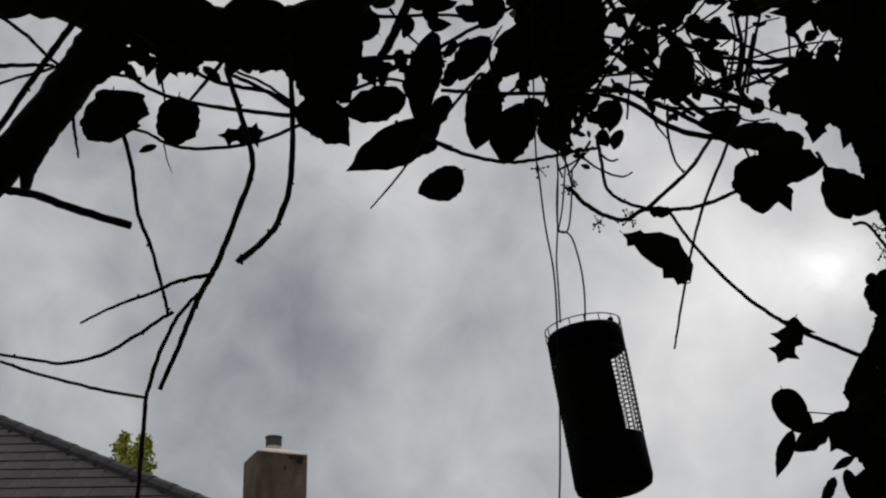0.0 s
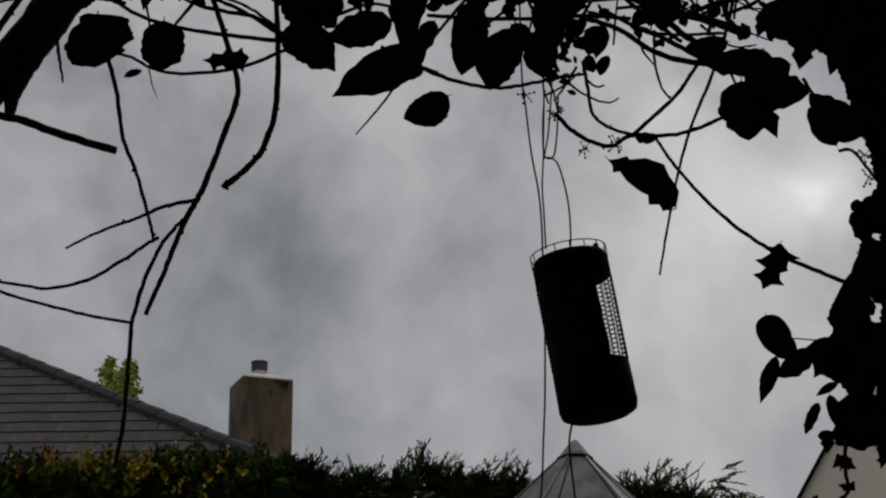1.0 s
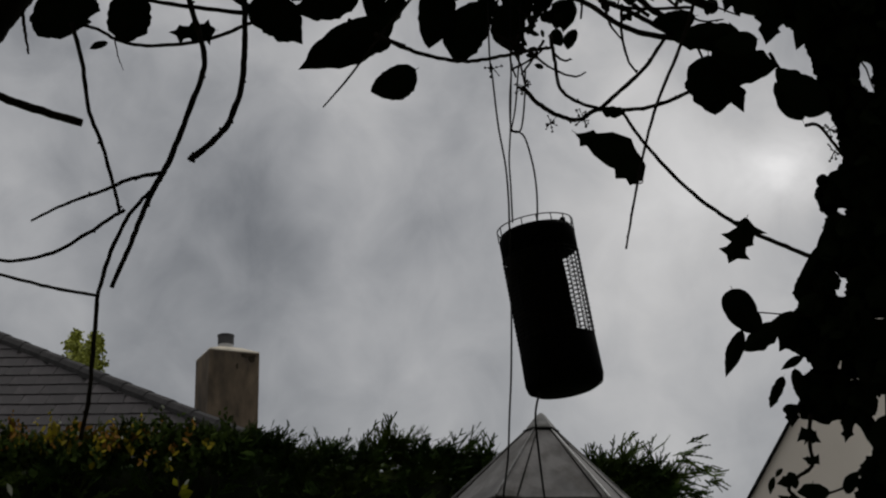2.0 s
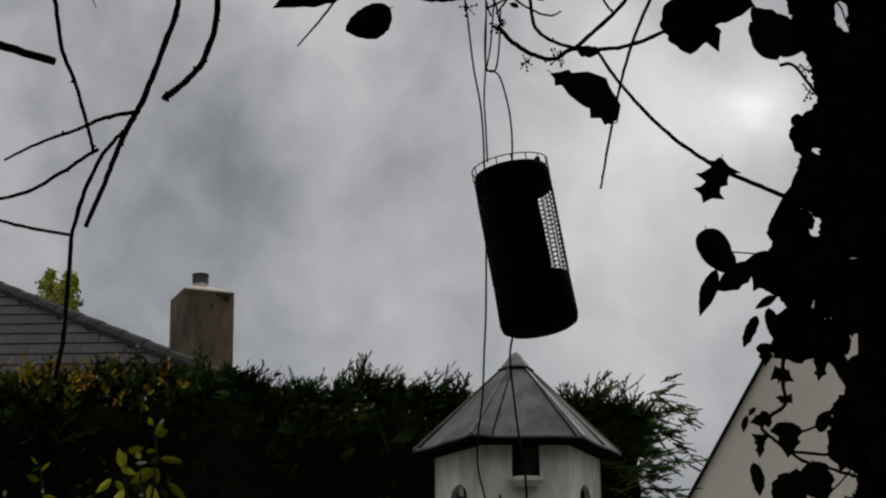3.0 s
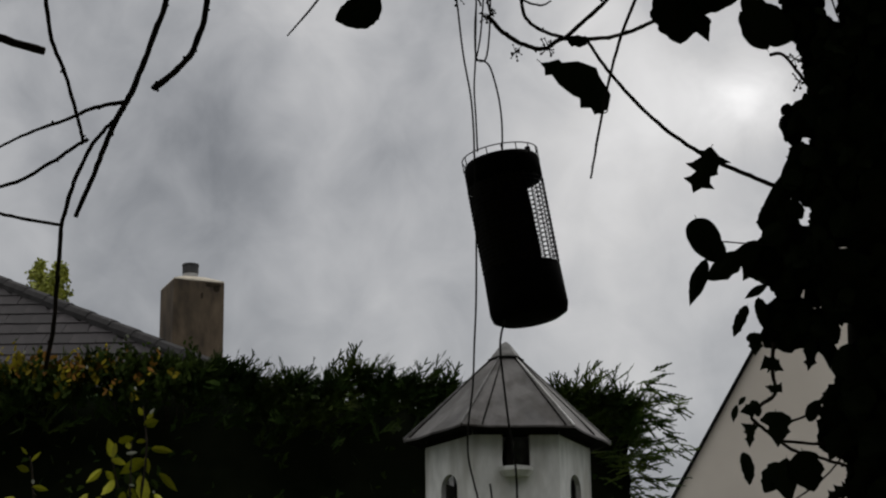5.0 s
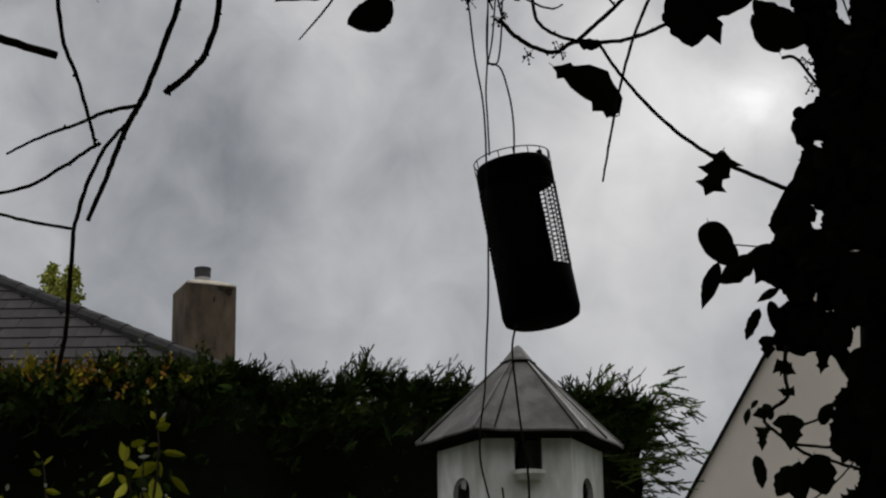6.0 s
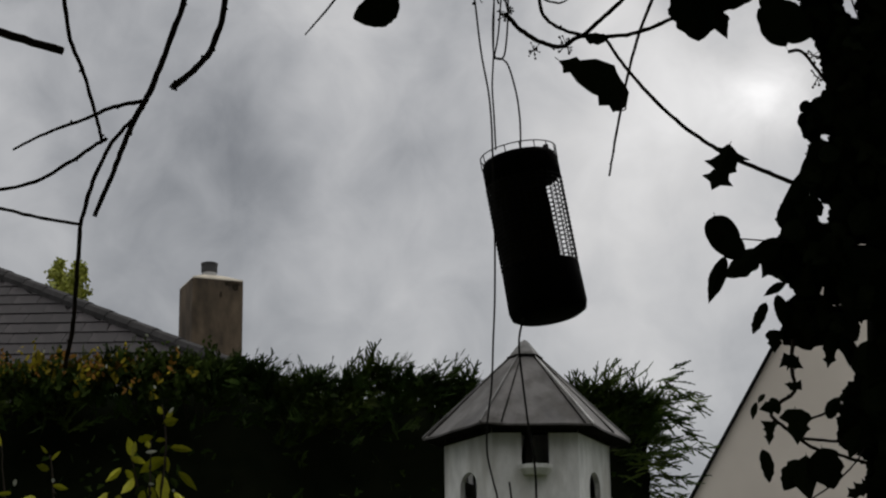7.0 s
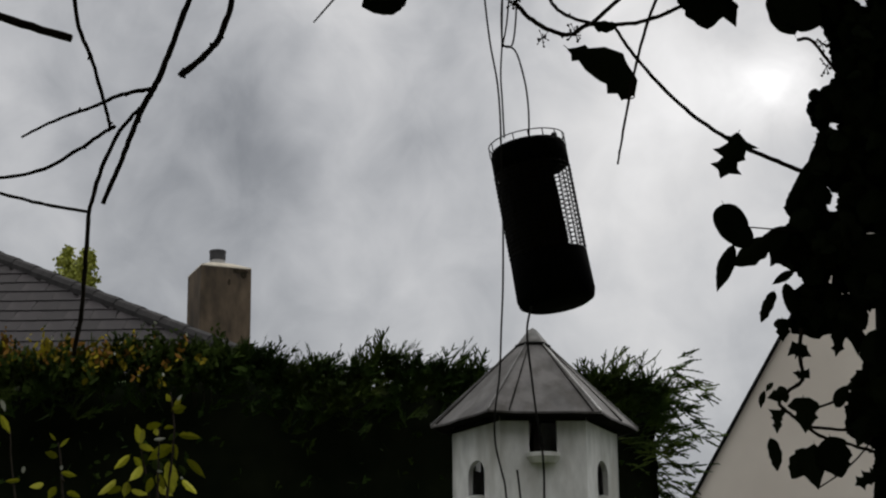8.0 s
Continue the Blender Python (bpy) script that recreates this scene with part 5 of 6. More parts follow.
leaves(ivy, [
    (0.531, 3.150, 2.895, 0.082, 0.048, 240, "oval"),
    (0.553, 3.150, 2.594, 0.118, 0.036, 120, "oval"),
    (0.582, 3.150, 2.605, 0.036, 0.026, 70, "ragged"),
    (0.540, 3.150, 2.561, 0.060, 0.046, 100, "oval"),
    (0.581, 3.150, 2.631, 0.052, 0.036, 80, "ragged"),
    (0.581, 3.150, 2.577, 0.042, 0.030, 60, "ragged"),
    (0.494, 3.150, 2.502, 0.066, 0.036, 145, "oval"),
    (0.461, 3.150, 2.481, 0.075, 0.039, 140, "oval"),
    (0.508, 3.150, 2.485, 0.069, 0.052, 120, "ivy"),
    (0.508, 3.150, 2.436, 0.043, 0.015, 150, "long"),
    (0.481, 3.150, 2.388, 0.057, 0.021, 115, "ragged"),
    (0.517, 3.150, 2.400, 0.055, 0.025, 80, "oval"),
    (0.503, 3.150, 2.349, 0.039, 0.034, 90, "ivy"),
    (0.590, 3.150, 2.334, 0.062, 0.036, 95, "holly"),
    (0.618, 3.150, 2.340, 0.071, 0.039, 85, "ivy"),
], DARK_LEAF, 0.25, 7)
leaves(ivy, [
    (0.525, 3.120, 2.305, 0.037, 0.035, 20, "maple"),
    (0.523, 3.120, 2.271, 0.028, 0.023, 180, "maple"),
    (0.484, 3.120, 2.237, 0.035, 0.032, 160, "ivy"),
    (0.460, 3.120, 2.229, 0.030, 0.010, 105, "long"),
    (0.472, 3.120, 2.249, 0.019, 0.008, 130, "long"),
    (0.524, 3.120, 2.203, 0.058, 0.055, 90, "ivy"),
    (0.482, 3.120, 2.193, 0.039, 0.025, 95, "maple"),
    (0.474, 3.120, 2.141, 0.053, 0.022, 80, "ragged"),
    (0.514, 3.120, 2.125, 0.056, 0.037, 120, "ragged"),
    (0.571, 3.120, 2.136, 0.067, 0.053, 75, "ragged"),
    (0.537, 3.120, 2.120, 0.074, 0.037, 90, "long"),
    (0.586, 3.120, 2.233, 0.041, 0.023, 300, "oval"),
    (0.437, 3.120, 2.501, 0.051, 0.042, 60, "round"),
], DARK_LEAF, 0.25, 8)
leaves(ivy, [
    (0.630, 3.120, 2.219, 0.097, 0.071, 200, "ivy"),
    (0.671, 3.120, 2.297, 0.097, 0.079, 100, "ivy"),
    (0.654, 3.120, 2.115, 0.097, 0.062, 120, "ivy"),
    (0.615, 3.120, 2.102, 0.044, 0.032, 150, "holly"),
    (0.645, 3.120, 2.306, 0.071, 0.044, 95, "oval"),
    (0.624, 3.120, 2.261, 0.053, 0.044, 150, "ivy"),
    (0.623, 3.120, 2.183, 0.071, 0.053, 120, "ivy"),
], DARK_LEAF, 0.3, 13)

# left limit of the ivy on the trunk at several heights: across, up
IVY_EDGE = [(0.577, 3.326), (0.577, 3.238), (0.563, 3.116), (0.593, 2.997), (0.605, 2.954), (0.610, 2.912), (0.627, 2.890), (0.629, 2.861), (0.637, 2.834), (0.643, 2.825), (0.622, 2.811), (0.586, 2.801), (0.578, 2.796), (0.582, 2.756), (0.590, 2.729), (0.603, 2.727), (0.597, 2.704), (0.589, 2.686), (0.579, 2.669), (0.568, 2.648), (0.549, 2.616), (0.536, 2.594), (0.534, 2.584), (0.544, 2.574), (0.555, 2.567), (0.543, 2.560), (0.524, 2.551), (0.513, 2.526), (0.505, 2.510), (0.507, 2.493), (0.525, 2.482), (0.543, 2.476), (0.544, 2.460), (0.537, 2.445), (0.539, 2.416), (0.530, 2.382), (0.534, 2.361)]
IVY_EDGE_LOW = [(0.666, 2.359), (0.659, 2.327), (0.657, 2.306), (0.629, 2.297), (0.620, 2.261), (0.613, 2.204), (0.620, 2.188), (0.642, 2.180), (0.659, 2.161), (0.653, 2.134), (0.656, 2.110), (0.645, 2.083), (0.616, 1.910)]


def edge_at(points, z):
    for a, b in zip(points, points[1:]):
        if b[1] <= z <= a[1]:
            return a[0] + (b[0] - a[0]) * (a[1] - z) / (a[1] - b[1])
    return points[0][0] if z > points[0][1] else points[-1][0]


# thin places where the sky shows through the ivy: centre, half width, half height
IVY_GAPS = [(0.582, 2.632, 0.008, 0.005), (0.614, 2.593, 0.007, 0.014), (0.607, 2.614, 0.005, 0.006), (0.640, 2.617, 0.004, 0.007), (0.631, 2.741, 0.002, 0.018), (0.582, 2.445, 0.006, 0.004), (0.609, 2.461, 0.013, 0.002), (0.622, 2.448, 0.008, 0.004), (0.583, 2.428, 0.003, 0.005), (0.626, 2.426, 0.003, 0.005), (0.549, 2.455, 0.004, 0.003), (0.672, 2.377, 0.008, 0.025), (0.683, 2.989, 0.010, 0.019), (0.687, 2.957, 0.006, 0.008), (0.596, 2.927, 0.005, 0.012), (0.653, 2.346, 0.003, 0.005)]


def build_ivy_mass():
    rng = random.Random(31)
    poses = []
    split = IVY_EDGE[-1][1]
    lowest, highest = 0.3, IVY_EDGE[0][1] + 0.5
    rim = [Vector(p) for p in ((0, 0, 0), (-0.4, 0, 0.12), (0.4, 0, 0.12), (-0.52, 0, 0.4), (0.52, 0, 0.4), (-0.34, 0, 0.72), (0.34, 0, 0.72), (0, 0, 1), (0, 0, 0.3), (0, 0, 0.55), (0, 0, 0.8), (-0.27, 0, 0.35), (0.27, 0, 0.35), (-0.22, 0, 0.6), (0.22, 0, 0.6))]

    def edge(z):
        return edge_at(IVY_EDGE if z > split else IVY_EDGE_LOW, z)

    def clear(m):
        """True where the leaf stays within the growth and out of its thin places."""
        for p in rim:
            q = m @ p
            k = 3.25 / q.y
            x, z = q.x * k, (q.z - 1.6) * k + 1.6
            if x < edge(z) - 0.003 or any(((x - g[0]) / (g[2] + 0.002)) ** 2 + ((z - g[1]) / (g[3] + 0.002)) ** 2 < 1 for g in IVY_GAPS):
                return False
        return True

    for k in range(15000):
        if k < 7000:
            z = rng.uniform(lowest, highest)
            s = rng.uniform(0.035, 0.075)
            x = edge(z) + s * 0.3 + rng.random() ** 1.2 * (IVY_TRUNK[0] + rng.uniform(0.25, 0.5) - edge(z))
        else:
            # smaller leaves towards the rim
            z = rng.uniform(1.95, 3.3)
            s = rng.uniform(0.018, 0.046)
            x = edge(z) + s * 0.2 + rng.random() * 0.12
        half = 0.20 * math.sqrt(max(1 - ((x - IVY_TRUNK[0] - 0.1) / 0.42) ** 2, 0.12))
        y = 3.28 + rng.uniform(-half, half)
        m = leaf_pose(x, y, z, s, s * rng.uniform(0.7, 1), rng.gauss(95, 50), rng, 0.7)
        if clear(m):
            poses.append(m)
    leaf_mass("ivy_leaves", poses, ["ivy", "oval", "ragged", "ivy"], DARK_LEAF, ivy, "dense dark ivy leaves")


build_ivy_mass()


def build_crown():
    """The crown, above and behind: mostly unseen, added to shade the near leaves."""
    rng = random.Random(41)
    poses = []
    for _ in range(7500):
        x, y = rng.uniform(-3.6, 3.2), rng.uniform(-1.6, 3.9)
        z = 1.6 + max(y, 0) * 0.62 + 0.35 + rng.random() * 1.3 + (1.2 if y < 1.2 else 0)
        s = rng.uniform(0.14, 0.24)
        poses.append(leaf_pose(x, y, z, s, s * 0.7, rng.uniform(0, 360), rng, 1.2))
    for _ in range(230):
        t = rng.random()
        c = Vector((-0.390, 3.400, 3.472)).lerp(Vector((0.609, 3.300, 3.402)), t)
        s = rng.uniform(0.06, 0.10)
        poses.append(leaf_pose(c.x + rng.uniform(-0.05, 0.05), c.y + rng.uniform(-0.25, 0.25), c.z + rng.uniform(0.03, 0.18), s, s * 0.7, rng.uniform(0, 360), rng, 0.7))
    leaf_mass("crown", poses, ["oval", "ragged", "long"], CROWN_LEAF, tree, "dense dark green crown, mostly unseen, added for shade")
    for k in range(7):
        x = -2.4 + k * 0.8
        branch(tree, [(TREE_X + 0.18, TREE_Y, 4.2), ((TREE_X + x) / 2, 2.8, 4.3), (x, 1.4, 4.0 + 0.1 * (k % 3)), (x * 1.1, 0.2, 3.9)], 0.05, 0.012, "limb", BARK, 0.2, 5, 8)


build_crown()

# ---- leafy shrub in front of the hedge ----


def build_shrub():
    foot = (-0.872, 5.600, 2.467)
    base = empty("young_shrub", (foot[0], 5.6, 0), "young shrub with bright yellow-green leaves", "shrub")
    stems = [
        [(-0.870, 5.600, 2.153), (-0.864, 5.600, 2.466), (-0.852, 5.600, 2.595), (-0.851, 5.600, 2.692), (-0.863, 5.600, 2.771)],
        [(-0.904, 5.620, 2.155), (-0.920, 5.620, 2.470), (-0.935, 5.620, 2.567), (-0.962, 5.620, 2.664)],
        [(-0.882, 5.580, 2.151), (-0.888, 5.580, 2.464), (-0.888, 5.580, 2.559), (-0.888, 5.580, 2.664)],
        [(-1.138, 5.650, 2.160), (-1.169, 5.650, 2.477), (-1.181, 5.650, 2.591), (-1.189, 5.650, 2.640)],
        [(-1.257, 5.650, 2.161), (-1.305, 5.650, 2.478), (-1.321, 5.650, 2.576), (-1.329, 5.650, 2.674)],
    ]
    for st in stems:
        low = (st[0][0], st[0][1], -0.02)
        branch(base, [low] + st, 0.006, 0.0016, "stem", TWIG, 0.2)
    upper_rows = [
        (-0.868, 5.600, 2.757, 0.027, 0.015, 240, "long"),
        (-0.837, 5.600, 2.725, 0.044, 0.024, 340, "long"),
        (-0.841, 5.600, 2.745, 0.030, 0.015, 300, "ragged"),
        (-0.951, 5.600, 2.653, 0.059, 0.026, 255, "long"),
        (-0.939, 5.600, 2.641, 0.050, 0.015, 95, "long"),
        (-0.907, 5.600, 2.675, 0.044, 0.017, 345, "ragged"),
        (-0.900, 5.600, 2.657, 0.023, 0.015, 80, "long"),
        (-0.863, 5.600, 2.668, 0.030, 0.012, 0, "long"),
        (-0.804, 5.600, 2.644, 0.062, 0.018, 8, "ragged"),
        (-0.787, 5.600, 2.550, 0.074, 0.021, 50, "long"),
        (-0.997, 5.600, 2.572, 0.059, 0.021, 140, "long"),
        (-1.037, 5.600, 2.502, 0.065, 0.021, 145, "ragged"),
    ]
    leaves(base, upper_rows, SHRUB_LEAF, 0.7, 9)
    middle_rows = [
        (-1.013, 5.600, 2.489, 0.044, 0.017, 150, "long"),
        (-0.981, 5.600, 2.493, 0.044, 0.024, 100, "long"),
        (-0.942, 5.600, 2.483, 0.050, 0.017, 20, "ragged"),
        (-0.888, 5.600, 2.597, 0.080, 0.031, 150, "long"),
        (-0.848, 5.600, 2.600, 0.050, 0.021, 80, "long"),
        (-0.854, 5.600, 2.527, 0.092, 0.038, 80, "ragged"),
        (-0.952, 5.600, 2.536, 0.056, 0.028, 120, "long"),
        (-0.925, 5.600, 2.612, 0.047, 0.019, 20, "long"),
        (-0.802, 5.600, 2.497, 0.059, 0.019, 50, "ragged"),
        (-0.951, 5.600, 2.568, 0.041, 0.019, 60, "long"),
        (-0.917, 5.600, 2.504, 0.047, 0.021, 110, "long"),
        (-0.886, 5.600, 2.514, 0.047, 0.024, 70, "ragged"),
    ]
    leaves(base, middle_rows, SHRUB_LEAF, 0.7, 19)
    side_rows = [
        (-0.870, 5.600, 2.487, 0.053, 0.024, 30, "long"),
        (-1.196, 5.600, 2.648, 0.030, 0.009, 230, "long"),
        (-1.160, 5.600, 2.629, 0.035, 0.011, 320, "ragged"),
        (-1.198, 5.600, 2.596, 0.039, 0.018, 200, "long"),
        (-1.143, 5.600, 2.540, 0.047, 0.015, 10, "long"),
        (-1.304, 5.600, 2.523, 0.041, 0.012, 175, "ragged"),
        (-1.235, 5.600, 2.507, 0.041, 0.019, 165, "long"),
        (-1.190, 5.600, 2.486, 0.039, 0.019, 120, "long"),
        (-1.129, 5.600, 2.480, 0.041, 0.015, 20, "ragged"),
        (-1.332, 5.600, 2.684, 0.062, 0.019, 60, "long"),
    ]
    leaves(base, side_rows, SHRUB_LEAF, 0.7, 29)
    low_rows = [
    (-0.935, 5.620, 2.575, 0.048, 0.032, 100, "long"),
    (-0.898, 5.620, 2.563, 0.044, 0.029, 60, "long"),
    (-0.862, 5.620, 2.556, 0.048, 0.029, 120, "long"),
    (-0.877, 5.620, 2.531, 0.044, 0.029, 200, "long"),
    (-0.912, 5.620, 2.521, 0.048, 0.032, 80, "long"),
    (-0.842, 5.620, 2.514, 0.048, 0.029, 140, "long"),
    (-0.950, 5.620, 2.551, 0.041, 0.025, 120, "long"),
    (-0.871, 5.620, 2.574, 0.038, 0.022, 20, "long"),
    (-0.827, 5.620, 2.549, 0.035, 0.019, 60, "long"),
    (-0.932, 5.620, 2.623, 0.038, 0.022, 250, "long"),
    (-0.852, 5.620, 2.647, 0.038, 0.019, 330, "long"),
    (-0.893, 5.620, 2.607, 0.041, 0.024, 170, "long"),
]
    leaves(base, low_rows, GREEN_LEAF, 0.6, 12)
    # pale leaves, with the foliage's small highlights put into their colour
    pale = [
        (-1.333, 5.560, 2.730, 0.039, 0.015, 70, "long"),
        (-0.883, 5.560, 2.630, 0.034, 0.010, 355, "long"),
        (-1.265, 5.560, 2.546, 0.020, 0.011, 100, "long"),
        (-1.159, 5.560, 2.551, 0.014, 0.010, 90, "long"),
        (-0.830, 5.560, 2.749, 0.021, 0.008, 310, "long"),
        (-0.880, 5.560, 2.538, 0.017, 0.007, 10, "long"),
        (-0.818, 5.560, 2.518, 0.010, 0.007, 60, "long"),
    ]
    leaves(base, pale, PALE_AND_GLINT_LEAF, 0.3, 11)


build_shrub()


# ---- hanging feeder and cords ----
FEED_TOP = (0.100, 3.250, 2.702)
FEED_BOTTOM = (0.146, 3.250, 2.420)


def build_feeder():
    top, bot = Vector(FEED_TOP), Vector(FEED_BOTTOM)
    axis = (top - bot)
    h = axis.length
    m = Matrix.Translation(bot) @ Vector((0, 0, 1)).rotation_difference(axis.normalized()).to_matrix().to_4x4()
    r = 0.0655
    base = empty("bird_feeder", bot, "black wire mesh bird feeder hanging askew on cords", "bird feeder")
    z1, z2 = h * 0.31, h * 0.845

    def put(name, bm, material, label="", smooth=False, parent=base):
        bm.transform(m)
        return part(name, bm, material, parent, label, smooth)

    bm = bmesh.new()
    lathe(bm, [(r * 0.80, 0.0), (r * 0.97, 0.006), (r * 1.02, 0.018), (r * 1.0, z1 - 0.004), (r * 0.97, z1), (r * 0.9, z1)])
    put("base_cup", bm, BLACK_METAL, "deep black base cup", True)
    bm = bmesh.new()
    lathe(bm, [(r * 0.95, z2), (r * 1.0, z2 + 0.003), (r * 1.0, h - 0.012), (r * 0.93, h - 0.002), (r * 0.3, h + 0.004)])
    put("cap", bm, BLACK_METAL, "black metal cap", True)
    # guard of bent wire round the cap
    bm = bmesh.new()
    ring = [Vector((r * 1.0 * math.cos(k * math.tau / 40), r * 1.0 * math.sin(k * math.tau / 40), h + 0.008)) for k in range(40)]
    tube(bm, ring, 0.0011, 0.0011, 5, closed=True)
    for k in range(16):
        a = k * math.tau / 16
        tube(bm, [Vector((r * math.cos(a), r * math.sin(a), h - 0.012)), Vector((r * math.cos(a), r * math.sin(a), h + 0.008))], 0.0009, 0.0009, 4)
    put("wire_guard", bm, WIRE, "thin wire guard above the cap")
    bm = bmesh.new()
    n = 34
    for k in range(n):
        a = k * math.tau / n
        p = Vector((r * 0.985 * math.cos(a), r * 0.985 * math.sin(a), 0))
        tube(bm, [p + Vector((0, 0, z1 - 0.01)), p + Vector((0, 0, z2 + 0.01))], 0.0009, 0.0009, 4)
    rows = 19
    for j in range(rows):
        z = z1 + (z2 - z1) * (j + 0.5) / rows
        tube(bm, [Vector((r * math.cos(k * math.tau / 44), r * math.sin(k * math.tau / 44), z)) for k in range(44)], 0.0009, 0.0009, 4, closed=True)
    put("wire_mesh", bm, WIRE, "fine square wire mesh wall")
    # made-up dark filler where an animal hides this side of the mesh
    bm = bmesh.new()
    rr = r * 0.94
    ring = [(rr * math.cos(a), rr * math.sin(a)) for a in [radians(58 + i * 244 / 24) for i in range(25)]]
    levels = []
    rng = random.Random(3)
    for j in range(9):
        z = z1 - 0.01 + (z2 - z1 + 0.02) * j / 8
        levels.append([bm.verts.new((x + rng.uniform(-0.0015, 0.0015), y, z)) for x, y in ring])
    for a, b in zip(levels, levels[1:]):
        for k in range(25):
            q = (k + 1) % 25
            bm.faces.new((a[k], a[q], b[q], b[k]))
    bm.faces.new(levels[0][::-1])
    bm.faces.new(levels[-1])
    put("feed", bm, MESH_FILLER, "dark filler added behind the mesh")
    bm = bmesh.new()
    box(bm, (r * 0.68, -0.006, h - 0.004), (r * 0.82, 0.006, h + 0.016), 0.002)
    put("catch", bm, BLACK_METAL, "small lid catch")
    return base


build_feeder()


def cord(pts, r, label, name="cord", steps=8):
    bm = bmesh.new()
    tube(bm, smooth_line(pts, steps), r, r, 6)
    ob = part(name, bm, CORD, smooth=True)
    tagged(ob, label, "cord", "cords of the feeder")
    return ob


cord([(0.028, 3.450, 3.631), (0.023, 3.270, 3.368), (0.024, 3.170, 3.022), (0.030, 3.170, 2.948), (0.038, 3.170, 2.865), (0.049, 3.170, 2.794), (0.053, 3.170, 2.738), (0.054, 3.170, 2.683), (0.055, 3.170, 2.554), (0.053, 3.170, 2.438), (0.049, 3.170, 2.362), (0.045, 3.170, 2.287), (0.037, 3.170, 2.227), (0.036, 3.170, 2.176), (0.045, 3.170, 2.130), (0.051, 3.170, 2.101), (0.054, 3.170, 2.031), (0.049, 3.170, 1.925)], 0.0016, "long dark cord hanging past the feeder")
cord([(0.078, 3.450, 3.633), (0.070, 3.350, 3.411), (0.063, 3.250, 3.057), (0.063, 3.250, 2.993), (0.061, 3.250, 2.929), (0.060, 3.250, 2.887), (0.057, 3.250, 2.834), (0.059, 3.250, 2.782), (0.061, 3.250, 2.718)], 0.0015, "thin dark cord from the branch to the feeder")
cord([(0.107, 3.450, 3.635), (0.093, 3.350, 3.410), (0.079, 3.250, 3.057), (0.075, 3.250, 2.993), (0.069, 3.250, 2.929), (0.061, 3.250, 2.887)], 0.0015, "thin dark cord from the branch to the feeder")
cord([(0.088, 3.240, 2.999), (0.085, 3.240, 2.935), (0.080, 3.240, 2.893), (0.074, 3.240, 2.881), (0.064, 3.240, 2.883), (0.060, 3.240, 2.898), (0.060, 3.240, 2.946), (0.063, 3.240, 2.989)], 0.0016, "dark wire link holding the feeder cords")
cord([(0.061, 3.250, 2.886), (0.074, 3.250, 2.885), (0.086, 3.250, 2.871), (0.098, 3.250, 2.823), (0.103, 3.250, 2.782), (0.104, 3.250, 2.746), (0.103, 3.250, 2.712)], 0.0016, "bowed dark wire hanger of the feeder")
cord([(0.100, 3.200, 2.407), (0.093, 3.200, 2.378), (0.092, 3.200, 2.350), (0.097, 3.200, 2.293), (0.104, 3.200, 2.227), (0.112, 3.200, 2.171), (0.114, 3.200, 2.105), (0.110, 3.200, 1.998)], 0.0018, "slack dark cord hanging below the feeder")
cord([(0.071, 3.200, 2.135), (0.074, 3.200, 2.106), (0.080, 3.200, 2.035)], 0.0016, "loose end of a dark cord")


# ---- tangle of twigs and leaves under the crown ----
# openings in the tangle: centre and half width
TANGLE_GAPS = [(0.173, 3.325, 0.034), (0.159, 3.361, 0.020), (0.270, 3.276, 0.014), (0.265, 3.215, 0.020), (0.309, 3.283, 0.026), (0.339, 3.217, 0.040), (0.377, 3.258, 0.028), (0.387, 3.337, 0.028), (0.467, 3.260, 0.048), (0.413, 3.290, 0.028), (0.436, 3.209, 0.040), (0.515, 3.276, 0.026), (0.575, 3.254, 0.034), (0.473, 3.153, 0.034), (0.509, 3.085, 0.024), (0.296, 3.164, 0.036), (0.341, 3.156, 0.040), (0.369, 3.106, 0.024), (0.208, 3.240, 0.030), (0.319, 3.327, 0.022), (0.143, 3.204, 0.016), (0.108, 3.228, 0.014), (0.035, 3.196, 0.030), (0.241, 3.341, 0.018), (0.192, 3.278, 0.014), (0.464, 3.335, 0.026)]


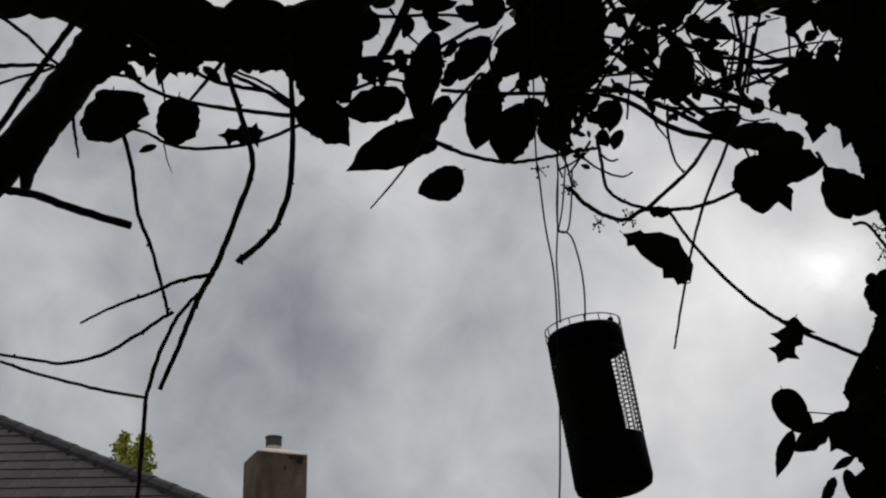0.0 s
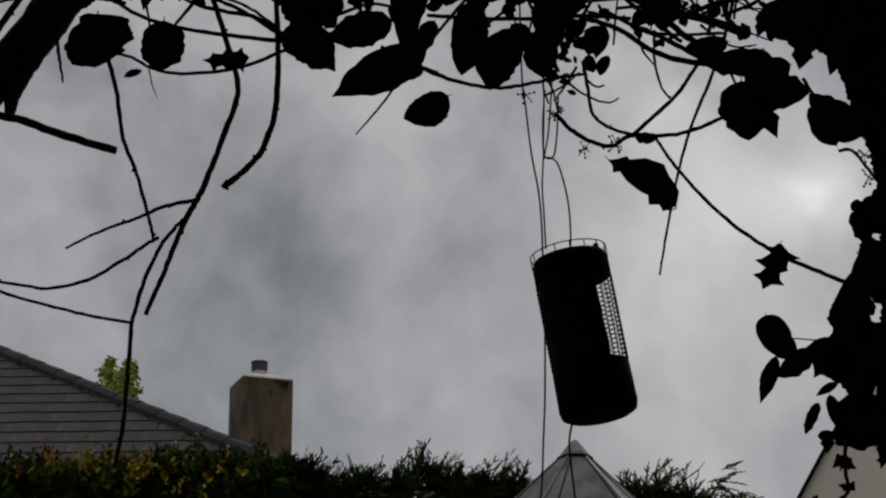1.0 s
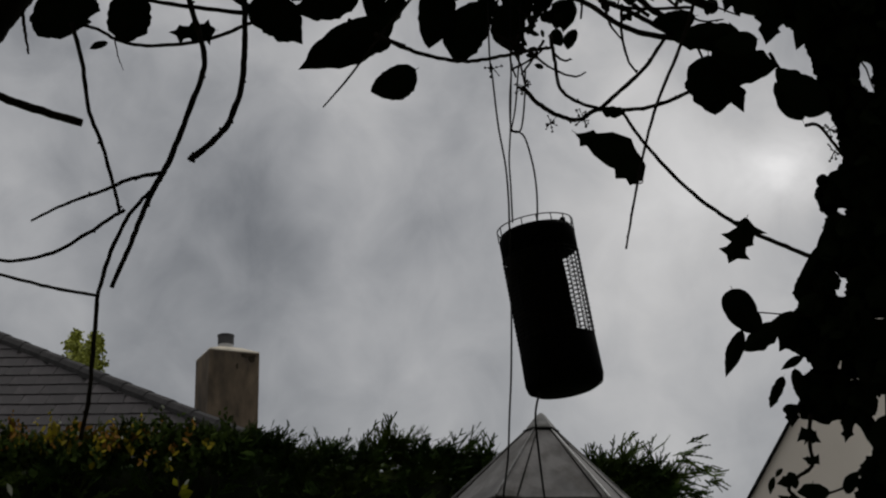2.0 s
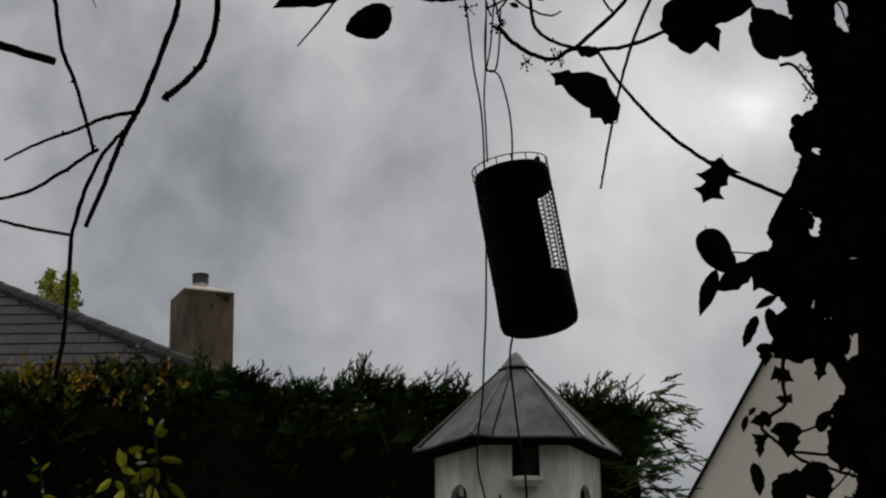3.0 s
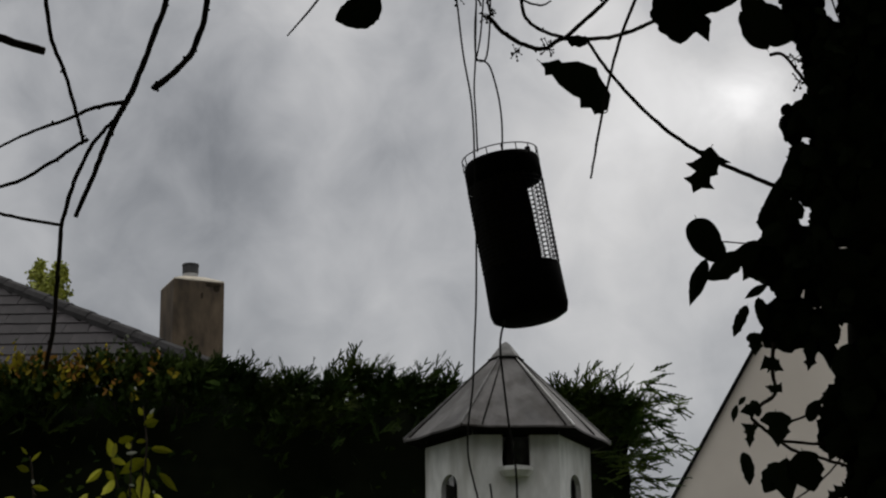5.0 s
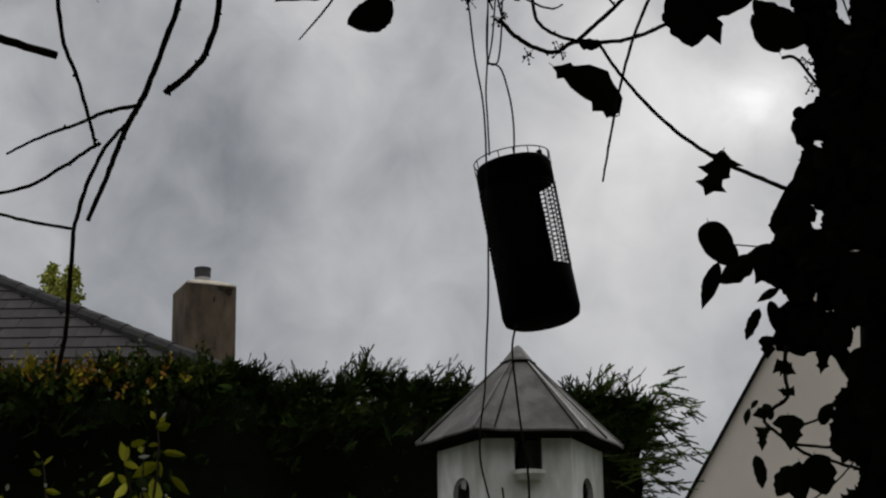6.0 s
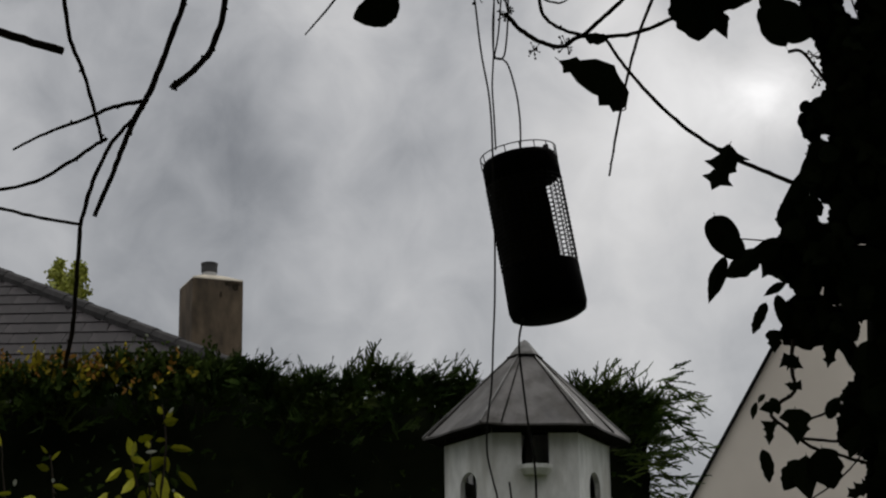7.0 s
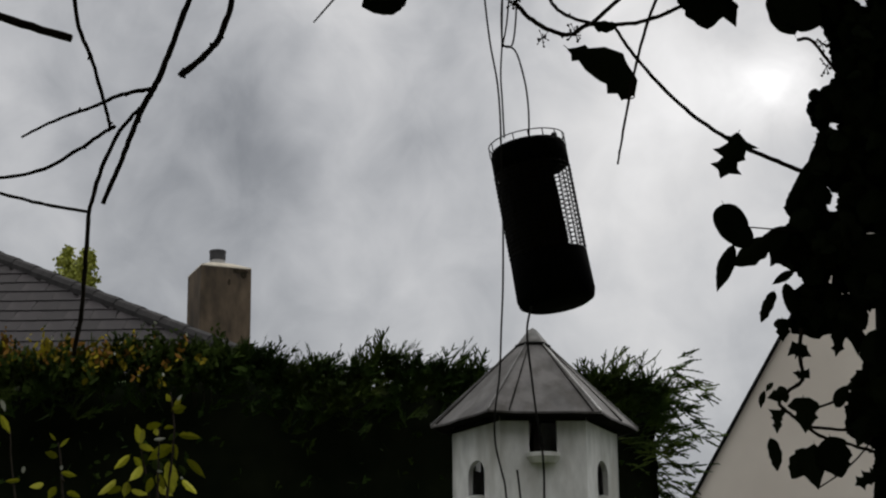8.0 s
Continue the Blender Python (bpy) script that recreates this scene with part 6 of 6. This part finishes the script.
def build_tangle():
    rng = random.Random(61)
    a, b = Vector((-0.040, 3.300, 3.372)), Vector((0.646, 3.300, 3.091))
    for k in range(56):
        u, w = rng.random(), rng.uniform(-0.1, 0.85)
        p = Vector((a.x + (b.x - a.x) * u, 3.3 + rng.uniform(-0.15, 0.15), a.z + (b.z - a.z) * w))
        ang = rng.gauss(0.0, 1.1)
        length = rng.uniform(0.10, 0.26)
        d = Vector((math.cos(ang), 0, math.sin(ang)))
        q = d.cross(Vector((0, 1, 0))) * rng.uniform(-0.02, 0.02)
        branch(ivy, [tuple(p), tuple(p + d * length * 0.35 + q), tuple(p + d * length * 0.7 + q * 1.2), tuple(p + d * length)], rng.uniform(0.0018, 0.0042), 0.0014, "twig", TWIG, 0.15, 4, 6)
    rows = []
    a, b = Vector((-0.405, 3.350, 3.408)), Vector((0.663, 3.350, 3.205))
    for k in range(150):
        u = rng.random()
        w = rng.random() ** 2.0
        s = rng.uniform(0.024, 0.060)
        if (0.08 < u < 0.23 or 0.515 < u < 0.61 or 0.65 < u < 0.85) and rng.random() < 0.75:
            continue
        rows.append((a.x + (b.x - a.x) * u, 3.35 + rng.uniform(-0.12, 0.15), a.z + (b.z - a.z) * w, s, s * rng.uniform(0.55, 0.85), rng.gauss(95, 45), rng.choice(("oval", "ragged", "ivy", "long"))))
    leaves(ivy, rows, DARK_LEAF, 0.7, 62)
    # the close growth beside the ivy column, with its openings
    rows = []
    for k in range(700):
        u, w = rng.random(), rng.random()
        x, z, s = 0.044 + u * 0.560, 3.393 - w * 0.323, rng.uniform(0.022, 0.052)
        if w > 0.42 + 0.5 * max(u - 0.55, 0) / 0.45 or any(math.hypot(x - g[0], z - g[1]) < g[2] + s * 0.42 for g in TANGLE_GAPS):
            continue
        rows.append((x, 3.3 + rng.uniform(-0.03, 0.03), z, s, s * rng.uniform(0.55, 0.9), rng.gauss(95, 50), rng.choice(("oval", "ragged", "ivy", "long"))))
    leaves(ivy, rows, DARK_LEAF, 0.5, 64)
    bits = []
    for c in [(0.140, 3.240, 3.164), (0.155, 3.240, 3.141), (0.183, 3.240, 3.236), (0.215, 3.240, 3.264), (0.232, 3.240, 3.196), (0.240, 3.240, 3.145), (0.166, 3.240, 3.186), (0.312, 3.240, 3.273), (0.321, 3.240, 3.160), (0.290, 3.240, 3.121), (0.335, 3.240, 3.233), (0.435, 3.240, 3.298), (0.498, 3.240, 3.257), (0.516, 3.240, 3.217), (0.451, 3.240, 3.140), (0.428, 3.240, 3.102), (0.372, 3.240, 3.170), (0.077, 3.240, 3.049), (0.097, 3.240, 3.054), (0.126, 3.240, 3.092)]:
        for _ in range(4):
            n = rng.uniform(0.012, 0.030)
            bits.append((c[0] + rng.gauss(0, 0.014), c[1] + rng.uniform(-0.05, 0.05), c[2] + rng.gauss(0, 0.014), n, n * rng.uniform(0.4, 0.8), rng.uniform(0, 360), rng.choice(("oval", "ragged", "long"))))
    leaves(ivy, bits, DARK_LEAF, 0.7, 63)
    # flower heads on the vines
    for c in [(0.128, 3.190, 2.877), (0.184, 3.190, 2.886), (0.031, 3.190, 2.980), (0.084, 3.190, 2.946), (0.322, 3.190, 3.141), (0.604, 3.190, 2.859), (0.609, 3.190, 2.818), (0.084, 3.190, 2.943), (0.181, 3.190, 2.882)]:
        bm = bmesh.new()
        for k in range(11):
            d = Vector((rng.uniform(-1, 1), rng.uniform(-0.6, 0.6), rng.uniform(-1, 1))).normalized()
            ln = rng.uniform(0.006, 0.019)
            tip = Vector(c) + d * ln
            tube(bm, [Vector(c), Vector(c) + d * ln * 0.5, tip], 0.0007, 0.0006, 4)
            ball = bmesh.ops.create_icosphere(bm, subdivisions=1, radius=rng.uniform(0.0016, 0.0030))
            bmesh.ops.translate(bm, verts=ball["verts"], vec=tip)
        part("flower_head", bm, TWIG, ivy)


build_tangle()
